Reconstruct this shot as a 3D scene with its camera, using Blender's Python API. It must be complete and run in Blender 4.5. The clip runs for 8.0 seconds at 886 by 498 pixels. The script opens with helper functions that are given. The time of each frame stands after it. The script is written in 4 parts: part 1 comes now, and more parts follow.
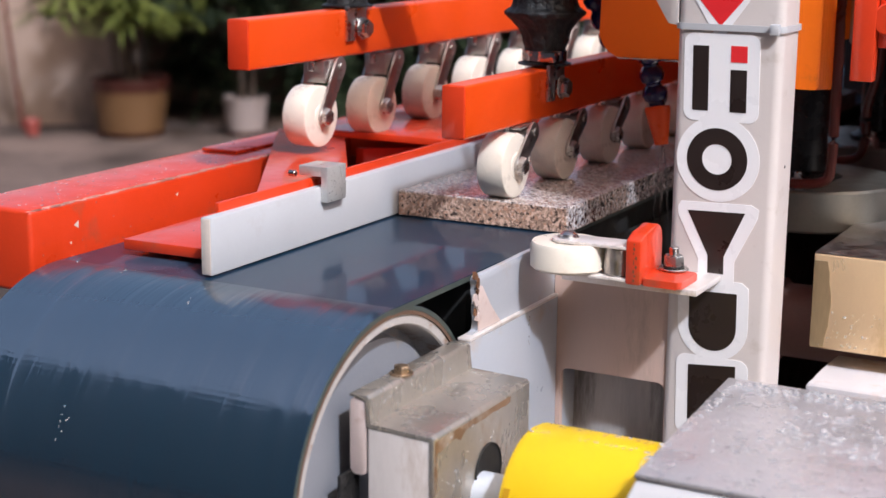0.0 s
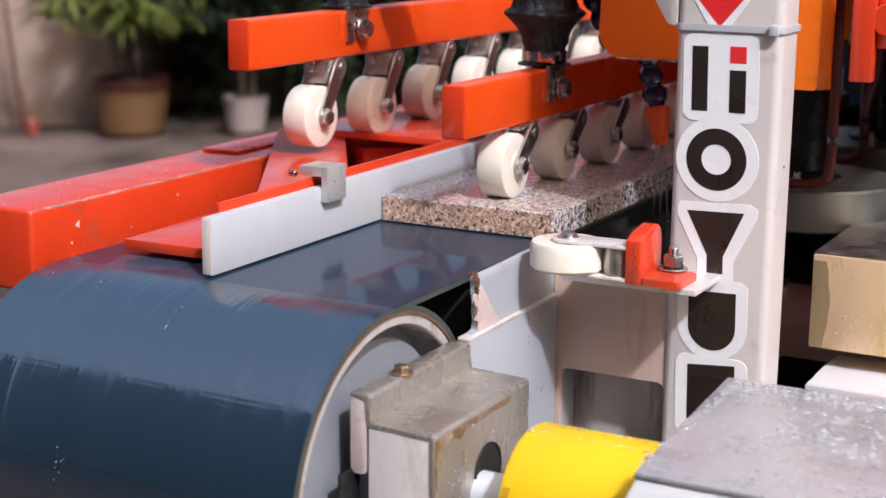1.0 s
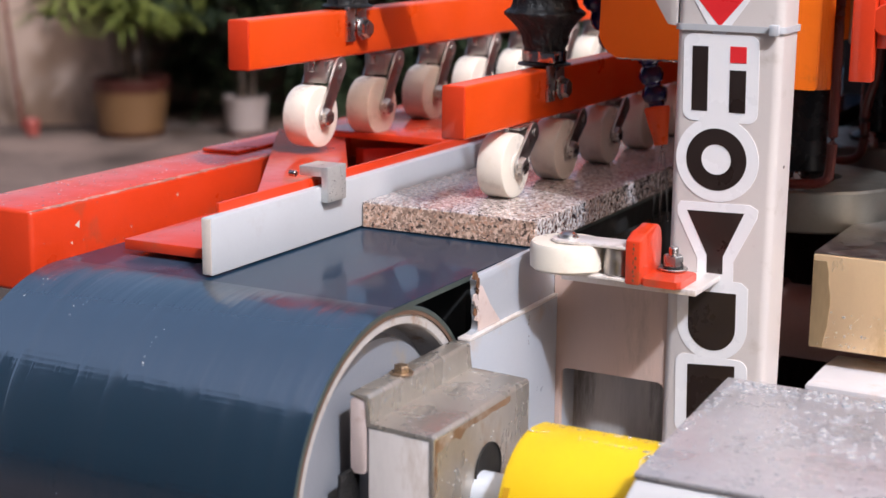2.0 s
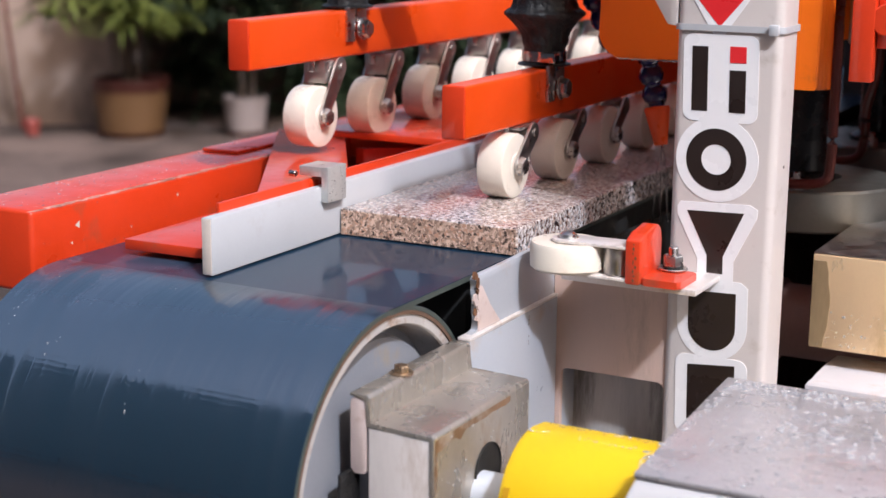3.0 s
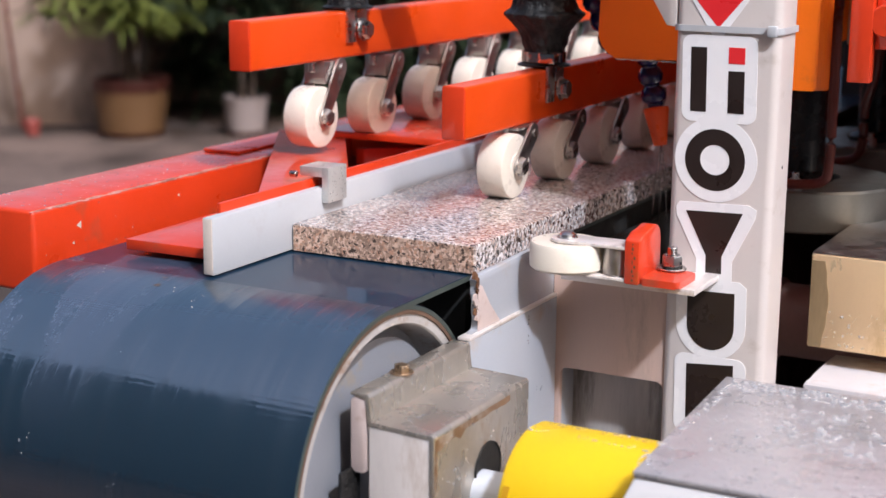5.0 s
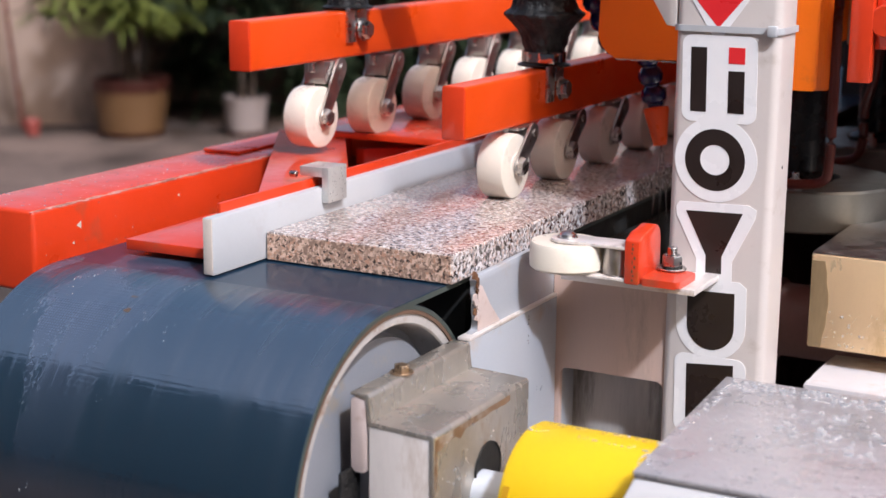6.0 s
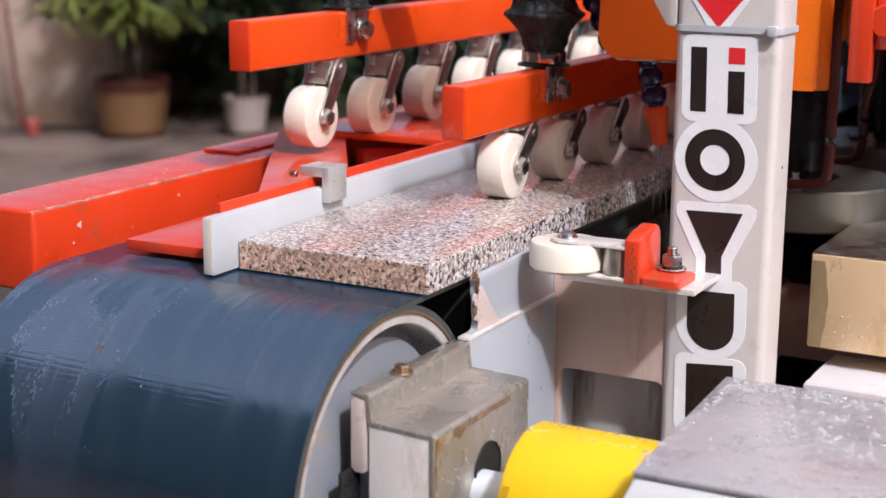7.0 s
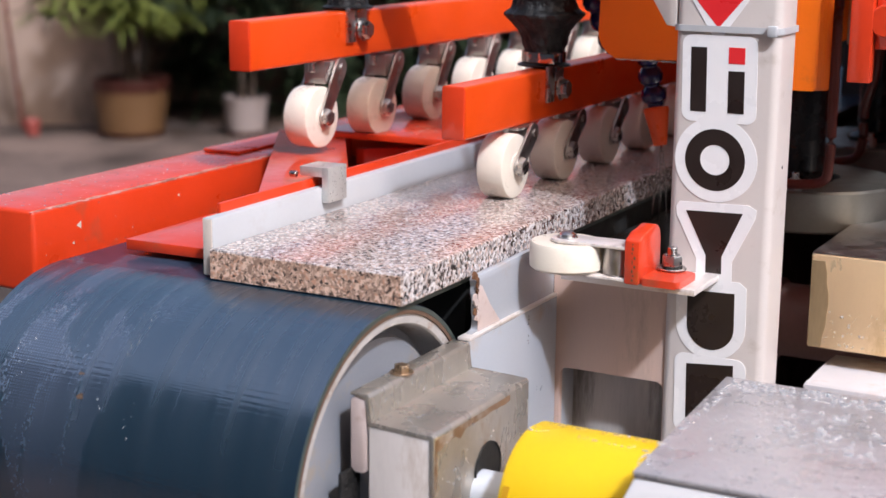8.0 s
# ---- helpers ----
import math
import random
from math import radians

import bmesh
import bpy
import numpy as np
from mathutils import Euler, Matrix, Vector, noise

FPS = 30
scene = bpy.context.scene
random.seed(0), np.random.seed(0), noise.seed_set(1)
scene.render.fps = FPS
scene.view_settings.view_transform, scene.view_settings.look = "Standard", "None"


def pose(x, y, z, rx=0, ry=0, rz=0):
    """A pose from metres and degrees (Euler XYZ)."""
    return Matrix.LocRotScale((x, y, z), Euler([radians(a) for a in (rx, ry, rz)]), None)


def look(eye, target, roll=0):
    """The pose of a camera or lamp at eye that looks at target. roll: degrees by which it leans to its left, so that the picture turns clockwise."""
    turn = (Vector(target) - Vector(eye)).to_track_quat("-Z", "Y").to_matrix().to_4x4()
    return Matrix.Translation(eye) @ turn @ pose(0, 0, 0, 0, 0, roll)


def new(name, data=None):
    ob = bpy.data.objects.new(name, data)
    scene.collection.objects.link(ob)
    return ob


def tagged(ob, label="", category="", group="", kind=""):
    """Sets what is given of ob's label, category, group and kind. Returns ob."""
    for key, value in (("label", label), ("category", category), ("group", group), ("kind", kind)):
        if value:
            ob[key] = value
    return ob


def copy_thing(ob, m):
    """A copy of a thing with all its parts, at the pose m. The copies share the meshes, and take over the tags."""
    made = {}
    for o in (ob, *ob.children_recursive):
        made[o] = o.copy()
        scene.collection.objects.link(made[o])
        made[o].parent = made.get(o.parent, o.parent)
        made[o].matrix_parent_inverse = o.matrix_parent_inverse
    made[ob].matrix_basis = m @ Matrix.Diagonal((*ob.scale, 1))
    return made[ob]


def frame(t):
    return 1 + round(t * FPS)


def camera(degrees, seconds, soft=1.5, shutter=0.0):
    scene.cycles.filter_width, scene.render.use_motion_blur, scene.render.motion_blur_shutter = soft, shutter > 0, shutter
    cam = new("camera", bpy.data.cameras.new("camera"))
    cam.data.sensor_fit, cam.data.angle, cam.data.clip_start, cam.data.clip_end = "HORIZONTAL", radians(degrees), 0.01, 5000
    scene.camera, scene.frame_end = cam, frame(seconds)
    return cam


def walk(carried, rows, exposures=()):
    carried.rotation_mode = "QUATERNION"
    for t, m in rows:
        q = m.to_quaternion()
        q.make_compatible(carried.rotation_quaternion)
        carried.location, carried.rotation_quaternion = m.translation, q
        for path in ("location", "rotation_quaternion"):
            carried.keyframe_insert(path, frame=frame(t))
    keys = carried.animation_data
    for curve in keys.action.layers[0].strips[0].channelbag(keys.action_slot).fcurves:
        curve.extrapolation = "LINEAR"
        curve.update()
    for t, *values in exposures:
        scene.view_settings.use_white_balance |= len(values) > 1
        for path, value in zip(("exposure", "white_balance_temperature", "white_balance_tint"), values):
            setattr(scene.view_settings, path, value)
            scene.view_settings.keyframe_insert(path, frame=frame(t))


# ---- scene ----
from math import pi, sin, cos, atan2, sqrt

# ---- camera: machine axes, x across the belt, y along it, z = 0 on top of the belt ----
cam = camera(32.2, 8.0, soft=1.5)
EYE = Vector((0.6062, -0.8515, 0.2444))
TURN = pose(0, 0, 0, 90 - 12.62, 0, 28.21) @ pose(0, 0, 0, 0, 0, 0.49)
AHEAD = TURN.to_3x3() @ Vector((0, 0, -1))
cam.data.dof.use_dof = True
cam.data.dof.focus_distance = 1.08
cam.data.dof.aperture_fstop = 8.0


def stand(step):
    return Matrix.Translation(EYE + AHEAD * step) @ TURN


walk(cam, [(0, stand(0.0080)), (0.5, stand(0.0055)), (3.0, stand(0.0048)), (3.6, stand(0.0020)),
           (4.1, stand(0.0)), (8.0, stand(0.0))])

FLOOR = -0.85
GRIP = 0.1125                      # outer radius of the belt on its drum
AXLE_Y, AXLE_Z = -0.0565, -0.1125
THICK = 0.0208                     # stone slab
ADVANCE = [(0.0, 0.2005), (0.5, 0.1878), (1.0, 0.1746), (1.5, 0.1606), (2.0, 0.1450), (3.0, 0.1130), (3.5, 0.0967),
           (4.0, 0.0801), (4.5, 0.0640), (6.0, 0.0150), (6.5, -0.0012), (7.0, -0.0178), (7.5, -0.0343), (8.0, -0.0510)]

# ---- light ----
world = bpy.data.worlds.new("sky")
scene.world = world
world.use_nodes = True
wn = world.node_tree
sky = wn.nodes.new("ShaderNodeTexSky")
sky.sky_type, sky.sun_disc = "NISHITA", False
SUN_FROM = Vector((1.0, -0.75, 1.25)).normalized()
sky.sun_elevation = math.asin(SUN_FROM.z)
sky.sun_rotation = atan2(SUN_FROM.x, SUN_FROM.y)
sky.air_density, sky.dust_density = 1.0, 6.0
warm = wn.nodes.new("ShaderNodeMix")
warm.data_type, warm.blend_type = "RGBA", "MULTIPLY"
warm.inputs[0].default_value = 1.0
warm.inputs[7].default_value = (1.0, 0.94, 0.92, 1)
wn.links.new(sky.outputs[0], warm.inputs[6])
wn.links.new(warm.outputs[2], wn.nodes["Background"].inputs[0])
wn.nodes["Background"].inputs[1].default_value = 0.16
sun = new("sun", bpy.data.lights.new("sun", "SUN"))
sun.data.energy, sun.data.angle, sun.data.color = 2.3, radians(3), (0.86, 0.95, 1.12)
sun.matrix_world = look(SUN_FROM * 5, (0, 0, 0))
scene.view_settings.exposure = 0.60

# ---- materials ----
def shade(name, base, rough=0.5, metal=0.0, spread=0.12, size=40.0, grain=400.0, bump=0.05, coat=0.0, dirt=None,
          dirt_amount=0.3, dirt_size=25.0, stretch=(1, 1, 1), tone=None, rough_spread=0.15, depth=0.001, spec=0.5, trans=0.0):
    """A painted, metal or plastic surface with variation at two scales, and patches of dirt."""
    m = bpy.data.materials.new(name)
    m.use_nodes = True
    t = m.node_tree
    N, L = t.nodes.new, t.links.new
    b = t.nodes["Principled BSDF"]
    co = N("ShaderNodeTexCoord")
    mp = N("ShaderNodeMapping")
    mp.inputs["Scale"].default_value = stretch
    L(co.outputs["Object"], mp.inputs[0])

    def tex(scale, detail=5.0, roughness=0.6):
        n = N("ShaderNodeTexNoise")
        n.inputs["Scale"].default_value, n.inputs["Detail"].default_value = scale, detail
        n.inputs["Roughness"].default_value = roughness
        L(mp.outputs[0], n.inputs["Vector"])
        return n
    big, fine = tex(size), tex(grain, 3.0)
    mix = N("ShaderNodeMix")
    mix.data_type = "RGBA"
    dark = tuple(max(0.0, c * (1 - spread * 1.6)) for c in base)
    light = tone if tone else tuple(min(1.0, c * (1 + spread)) for c in base)
    mix.inputs[6].default_value, mix.inputs[7].default_value = (*dark, 1), (*light, 1)
    add = N("ShaderNodeMath")
    add.operation = "MULTIPLY_ADD"
    L(fine.outputs["Fac"], add.inputs[0])
    add.inputs[1].default_value = 0.35
    sub = N("ShaderNodeMath")
    sub.operation = "SUBTRACT"
    L(big.outputs["Fac"], sub.inputs[0])
    sub.inputs[1].default_value = 0.175
    L(sub.outputs[0], add.inputs[2])
    L(add.outputs[0], mix.inputs[0])
    col = mix.outputs[2]
    if dirt:
        spots = tex(dirt_size, 8.0, 0.7)
        ramp = N("ShaderNodeMapRange")
        ramp.inputs[1].default_value, ramp.inputs[2].default_value = 0.62 - dirt_amount * 0.25, 0.74 - dirt_amount * 0.2
        L(spots.outputs["Fac"], ramp.inputs[0])
        over = N("ShaderNodeMix")
        over.data_type = "RGBA"
        L(ramp.outputs[0], over.inputs[0])
        L(col, over.inputs[6])
        over.inputs[7].default_value = (*dirt, 1)
        col = over.outputs[2]
    L(col, b.inputs["Base Color"])
    rr = N("ShaderNodeMapRange")
    rr.inputs[1].default_value, rr.inputs[2].default_value = 0.3, 0.7
    rr.inputs[3].default_value, rr.inputs[4].default_value = max(0.02, rough - rough_spread), min(1, rough + rough_spread)
    L(big.outputs["Fac"], rr.inputs[0])
    L(rr.outputs[0], b.inputs["Roughness"])
    b.inputs["Metallic"].default_value = metal
    b.inputs["Coat Weight"].default_value = coat
    b.inputs["Coat Roughness"].default_value = 0.08
    b.inputs["Specular IOR Level"].default_value = spec
    b.inputs["Transmission Weight"].default_value = trans
    bu = N("ShaderNodeBump")
    bu.inputs["Strength"].default_value, bu.inputs["Distance"].default_value = bump, depth
    L(add.outputs[0], bu.inputs["Height"])
    L(bu.outputs[0], b.inputs["Normal"])
    return m


BEAM_RED = shade("orange_red_paint", (0.76, 0.070, 0.006), 0.38, spread=0.08, size=16, coat=0.2, bump=0.08)
RED = shade("red_paint", (0.63, 0.043, 0.009), 0.37, spread=0.12, size=18, coat=0.5, bump=0.10, dirt=(0.42, 0.06, 0.025), dirt_amount=0.22)
DEEP_ORANGE = shade("deep_orange_paint", (0.96, 0.165, 0.008), 0.36, spread=0.08, size=14, coat=0.2, bump=0.08)
ORANGE = shade("orange_paint", (0.88, 0.17, 0.006), 0.36, spread=0.08, size=14, coat=0.2, bump=0.08, dirt=(0.6, 0.13, 0.02), dirt_amount=0.1)
WHITE = shade("white_plastic", (0.47, 0.48, 0.50), 0.42, spread=0.06, size=22, bump=0.05, dirt=(0.44, 0.43, 0.44), dirt_amount=0.10, dirt_size=14)
NYLON = shade("ivory_nylon", (0.76, 0.69, 0.59), 0.36, spread=0.06, size=60, bump=0.06, dirt=(0.68, 0.58, 0.47), dirt_amount=0.12)
CHROME = shade("bright_steel", (0.72, 0.68, 0.64), 0.14, 1.0, spread=0.25, size=200, bump=0.2)
STEEL = shade("zinc_steel", (0.60, 0.58, 0.56), 0.30, 1.0, spread=0.2, size=120, bump=0.06)
DRUM = shade("drum_grey_paint", (0.25, 0.26, 0.29), 0.45, spread=0.10, size=20, bump=0.1, dirt=(0.30, 0.26, 0.22), dirt_amount=0.2)
RIM = shade("worn_rim_paint", (0.46, 0.43, 0.41), 0.45, spread=0.2, size=40, dirt=(0.28, 0.18, 0.12), dirt_amount=0.35, dirt_size=60)
CLAY = shade("dusty_white_plastic", (0.25, 0.205, 0.195), 0.6, spread=0.15, size=8)
FADED = shade("faded_red_plastic", (0.24, 0.05, 0.04), 0.6, spread=0.2, size=10)
DULL = shade("dull_steel", (0.50, 0.465, 0.44), 0.42, 1.0, spread=0.25, size=90, bump=0.1, dirt=(0.22, 0.17, 0.14), dirt_amount=0.25)
GREY = shade("grey_machine_paint", (0.60, 0.545, 0.52), 0.40, spread=0.05, size=12, coat=0.1, bump=0.1, dirt=(0.48, 0.42, 0.38), dirt_amount=0.2)
INOX = shade("stained_sheet_steel", (0.46, 0.42, 0.37), 0.29, 0.64, spread=0.22, size=22, bump=0.10, dirt=(0.30, 0.17, 0.08), dirt_amount=0.50, dirt_size=13, stretch=(1, 1, 0.45))
WET_INOX = shade("wet_sheet_steel", (0.66, 0.62, 0.62), 0.30, 0.5, spread=0.16, size=34, rough_spread=0.08, bump=0.8, grain=200, depth=0.002)
GOLDEN = shade("gold_toned_steel", (0.93, 0.67, 0.40), 0.34, 0.40, spread=0.09, size=7, bump=0.06, dirt=(0.66, 0.42, 0.17), dirt_amount=0.25, dirt_size=9, stretch=(1.4, 1, 0.6))
STAINED = shade("stained_gold_steel", (0.50, 0.36, 0.20), 0.40, 0.45, spread=0.35, size=26, bump=0.06, dirt=(0.26, 0.19, 0.13), dirt_amount=0.45, dirt_size=30, stretch=(1, 1, 0.15))
BROWN = shade("brown_red_paint", (0.34, 0.20, 0.17), 0.5, spread=0.2, size=25)
ALU = shade("cast_aluminium", (0.66, 0.66, 0.64), 0.42, 0.65, spread=0.15, size=50, bump=0.15)
RUBBER = shade("black_rubber", (0.007, 0.0065, 0.0065), 0.5, spread=0.3, size=70, bump=0.9, depth=0.004)
BLACK = shade("black_paint", (0.006, 0.006, 0.007), 0.30, spread=0.3, size=40, spec=0.3)
CASE = shade("pale_case_paint", (0.78, 0.76, 0.77), 0.4, spread=0.06, size=40, bump=0.15)
PALE = shade("pale_blue_grey_paint", (0.60, 0.63, 0.68), 0.4, spread=0.08, size=60, bump=0.2)
SAWN = shade("sawn_plastic", (0.60, 0.52, 0.46), 0.7, spread=0.15, size=120, bump=0.3)
# near-black base paints the shade in holes and behind the machine parts
HOLLOW_SHADE = shade("hollow_shade", (0.012, 0.011, 0.010), 0.7, spread=0.3)
# the sleeve's yellow darkened, to paint the shade inside its slot
SLOT_SHADE = shade("shaded_yellow_plastic", (0.50, 0.26, 0.008), 0.5, spread=0.05)
RAIL = shade("blue_grey_paint", (0.37, 0.39, 0.43), 0.42, spread=0.08, size=14, coat=0.1, bump=0.12, dirt=(0.36, 0.31, 0.28), dirt_amount=0.25)
CASTING = shade("dull_casting", (0.24, 0.235, 0.21), 0.45, 0.85, spread=0.2, size=40, bump=0.15)
# the grey paint again; its beige tint stands in for warm reflected light
PANEL_BOUNCE = shade("bounce_tinted_paint", (0.56, 0.40, 0.335), 0.42, spread=0.06, size=10, coat=0.1, bump=0.1, dirt=(0.38, 0.29, 0.24), dirt_amount=0.3, dirt_size=22, stretch=(1, 1, 0.2))
GRIME = shade("grimy_inner_paint", (0.50, 0.46, 0.43), 0.5, spread=0.3, size=20, bump=0.2, dirt=(0.10, 0.085, 0.075), dirt_amount=0.5, dirt_size=35, stretch=(1, 1, 0.15))
PLATE = shade("worn_pale_steel", (0.80, 0.74, 0.71), 0.40, 0.35, spread=0.12, size=24, bump=0.1, dirt=(0.55, 0.45, 0.38), dirt_amount=0.35, dirt_size=20, stretch=(1, 1, 0.3))
PINKISH = shade("faded_pink_paint", (0.60, 0.49, 0.46), 0.5, spread=0.12, size=30, dirt=(0.36, 0.20, 0.14), dirt_amount=0.2)
WEAR = shade("worn_pale_paint", (0.62, 0.30, 0.25), 0.6, spread=0.3, size=200)
YELLOW = shade("yellow_plastic", (0.93, 0.60, 0.010), 0.42, spread=0.05, size=30, bump=0.25, grain=900)
MAROON = shade("maroon_cable", (0.10, 0.016, 0.010), 0.40, spread=0.2)
NAVY = shade("navy_plastic", (0.012, 0.013, 0.085), 0.25, spread=0.2, coat=0.3)
NOZZLE = shade("orange_plastic", (0.90, 0.11, 0.015), 0.35, spread=0.08)
STICKER = shade("white_vinyl", (0.80, 0.79, 0.80), 0.30, spread=0.02, size=12)
INK = shade("black_brown_ink", (0.022, 0.014, 0.012), 0.35, spread=0.1)
INK_RED = shade("red_ink", (0.72, 0.025, 0.03), 0.35, spread=0.05)
RUST = shade("rusty_edge", (0.17, 0.075, 0.035), 0.7, spread=0.4, size=80, bump=0.3)
BELT_EDGE = shade("belt_edge", (0.055, 0.070, 0.062), 0.6, spread=0.3, size=80)
BRONZE = shade("rusty_bright_screw", (0.50, 0.36, 0.24), 0.30, 0.9, spread=0.35, size=250, bump=0.2)
RING = shade("rusty_ring", (0.15, 0.085, 0.055), 0.6, spread=0.4, size=80, bump=0.3)
RUST_FILM = shade("rust_film", (0.13, 0.085, 0.06), 0.4, spread=0.4, size=300)
CONCRETE = shade("concrete_floor", (0.135, 0.096, 0.082), 0.8, spread=0.3, size=1.6, grain=40, bump=0.2, dirt=(0.035, 0.024, 0.02), dirt_amount=0.66, dirt_size=1.1)
PLASTER = shade("stained_plaster", (0.32, 0.235, 0.19), 0.85, spread=0.25, size=1.2, grain=30, bump=0.2, dirt=(0.055, 0.036, 0.027), dirt_amount=0.6, dirt_size=1.3, stretch=(1, 1, 0.4))
TERRACOTTA = shade("tan_glaze", (0.125, 0.064, 0.026), 0.5, spread=0.2, size=6)
RIM_RED = shade("brown_red_glaze", (0.052, 0.012, 0.008), 0.45, spread=0.2, size=6)
SOIL = shade("soil", (0.05, 0.035, 0.025), 0.9, spread=0.4, size=20)
BARK = shade("bark", (0.05, 0.032, 0.022), 0.85, spread=0.35, size=12, bump=0.4)
LEAF = shade("leaf_green", (0.11, 0.13, 0.025), 0.5, spread=0.4, size=5, tone=(0.20, 0.24, 0.05))
LEAF_DARK = shade("leaf_dark_green", (0.022, 0.036, 0.016), 0.5, spread=0.4, size=5)


def belt_material(name, base, bent):
    """Dark blue wet belt with a cloth weave; a clear film lies on it, drained away along one stretch, and pale half-dry water in streaks along the way of travel."""
    m = shade(name, base, 0.30, spread=0.12, size=16, grain=500, bump=0.04, rough_spread=0.05)
    t = m.node_tree
    N, L = t.nodes.new, t.links.new
    b = t.nodes["Principled BSDF"]
    uv = N("ShaderNodeUVMap")
    axes = N("ShaderNodeSeparateXYZ")
    L(uv.outputs[0], axes.inputs[0])

    def ranged(value, a0, a1, b0=0.0, b1=1.0):
        n = N("ShaderNodeMapRange")
        for k, v in enumerate((a0, a1, b0, b1)):
            n.inputs[k + 1].default_value = v
        L(value, n.inputs[0])
        return n.outputs[0]

    def times(p, q, op="MULTIPLY"):
        n = N("ShaderNodeMath")
        n.operation = op
        for k, v in enumerate((p, q)):
            if isinstance(v, float):
                n.inputs[k].default_value = v
            else:
                L(v, n.inputs[k])
        return n.outputs[0]

    def noise(scale, detail=5.0, distortion=0.0):
        mp = N("ShaderNodeMapping")
        mp.inputs["Scale"].default_value = scale
        L(uv.outputs[0], mp.inputs[0])
        n = N("ShaderNodeTexNoise")
        n.inputs["Scale"].default_value, n.inputs["Detail"].default_value, n.inputs["Distortion"].default_value = 1.0, detail, distortion
        L(mp.outputs[0], n.inputs["Vector"])
        return n.outputs["Fac"]

    def wave(direction, scale, distortion=0.0):
        n = N("ShaderNodeTexWave")
        n.wave_type, n.bands_direction = "BANDS", direction
        n.inputs["Scale"].default_value, n.inputs["Distortion"].default_value = scale, distortion
        n.inputs["Detail"].default_value, n.inputs["Detail Scale"].default_value = 2.0, 0.8
        L(uv.outputs[0], n.inputs["Vector"])
        return n.outputs["Fac"]
    weave = times(wave("X", 150.0, 0.3), wave("Y", 150.0, 0.3))
    # how far the clear film has drained: 0 on the stretch that runs last, 1 on the first wet one
    wetness = times(ranged(axes.outputs[1], -0.02, 0.17), times(noise((9, 30, 1)), 0.25, "MULTIPLY"), "ADD") if bent else None
    streak = times(noise((30, 7, 1), 6.0, 0.5), times(noise((330, 150, 1), 3.0), 0.10), "ADD")
    side = ranged(axes.outputs[0], 0.02, -0.06)
    if bent:
        side = times(side, ranged(axes.outputs[1], 0.17, 0.05, 0.06, 1.0))
    film = times(ranged(streak, 0.565, 0.60), side)
    rim = times(ranged(streak, 0.55, 0.575), ranged(streak, 0.63, 0.595))
    rim = times(times(rim, side), ranged(noise((420, 260, 1), 2.0), 0.5, 0.62))
    old = b.inputs["Base Color"].links[0].from_socket
    cloth = N("ShaderNodeMix")
    cloth.data_type, cloth.blend_type = "RGBA", "MULTIPLY"
    L(ranged(weave, 0.0, 0.7, 0.45, 0.0), cloth.inputs[0])
    L(old, cloth.inputs[6])
    cloth.inputs[7].default_value = (0.45, 0.50, 0.55, 1)
    mix = N("ShaderNodeMix")
    mix.data_type = "RGBA"
    L(times(film, ranged(weave, 0.0, 0.6, 0.55, 1.0)), mix.inputs[0])
    L(cloth.outputs[2], mix.inputs[6])
    mix.inputs[7].default_value = (0.050, 0.066, 0.100, 1)
    pale = N("ShaderNodeMix")
    pale.data_type = "RGBA"
    L(times(rim, 0.6), pale.inputs[0])
    L(mix.outputs[2], pale.inputs[6])
    pale.inputs[7].default_value = (0.10, 0.13, 0.18, 1)
    L(pale.outputs[2], b.inputs["Base Color"])
    L(ranged(film, 0.0, 1.0, 0.36, 0.50), b.inputs["Roughness"])
    bu = [n for n in t.nodes if n.bl_idname == "ShaderNodeBump"][0]

    def bump(height, strength, distance, under):
        n = N("ShaderNodeBump")
        n.inputs["Distance"].default_value = distance
        if isinstance(strength, float):
            n.inputs["Strength"].default_value = strength
        else:
            L(strength, n.inputs["Strength"])
        L(height, n.inputs["Height"])
        L(under, n.inputs["Normal"])
        return n.outputs[0]
    if bent:
        dry = ranged(wetness, 0.15, 0.95, 1.0, 0.0)
        ripples = times(wave("Y", 80.0, 1.6), ranged(noise((18, 12, 1), 3.0), 0.44, 0.60))
        drag = noise((70, 2.2, 1), 4.0, 0.3)
        low = bump(ripples, ranged(wetness, 0.2, 1.0, 0.13, 0.05), 0.0006, bu.outputs[0])
        low = bump(drag, 0.55, 0.0022, low)
        L(times(ranged(wetness, 0.0, 0.8, 0.26, 0.13), ranged(drag, 0.35, 0.65, -0.06, 0.10), "ADD"), b.inputs["Coat Roughness"])
        coat = bump(weave, times(dry, 0.10), 0.0004, low)
        cloth_n = bump(weave, times(dry, 0.35), 0.0004, low)
    else:
        low = bu.outputs[0]
        b.inputs["Coat Roughness"].default_value = 0.012
        coat = bump(noise((40, 40, 1), 2.0), 0.010, 0.0010, low)
        cloth_n = bump(weave, 0.15, 0.0003, low)
    L(bump(rim, 0.5, 0.0004, coat), b.inputs["Coat Normal"])
    L(bump(rim, 0.5, 0.0004, cloth_n), b.inputs["Normal"])
    b.inputs["Coat Weight"].default_value = 0.5
    if bent:
        facing = N("ShaderNodeLayerWeight")
        facing.inputs[0].default_value = 0.5
        L(ranged(facing.outputs["Facing"], 0.45, 0.80, 1.0, 0.25), b.inputs["Coat Weight"])
    # roll's index is set far above water to strengthen its sheen
    b.inputs["Coat IOR"].default_value = 3.2 if bent else 1.34
    b.inputs["Coat Tint"].default_value = (0.88, 0.94, 1.0, 1)
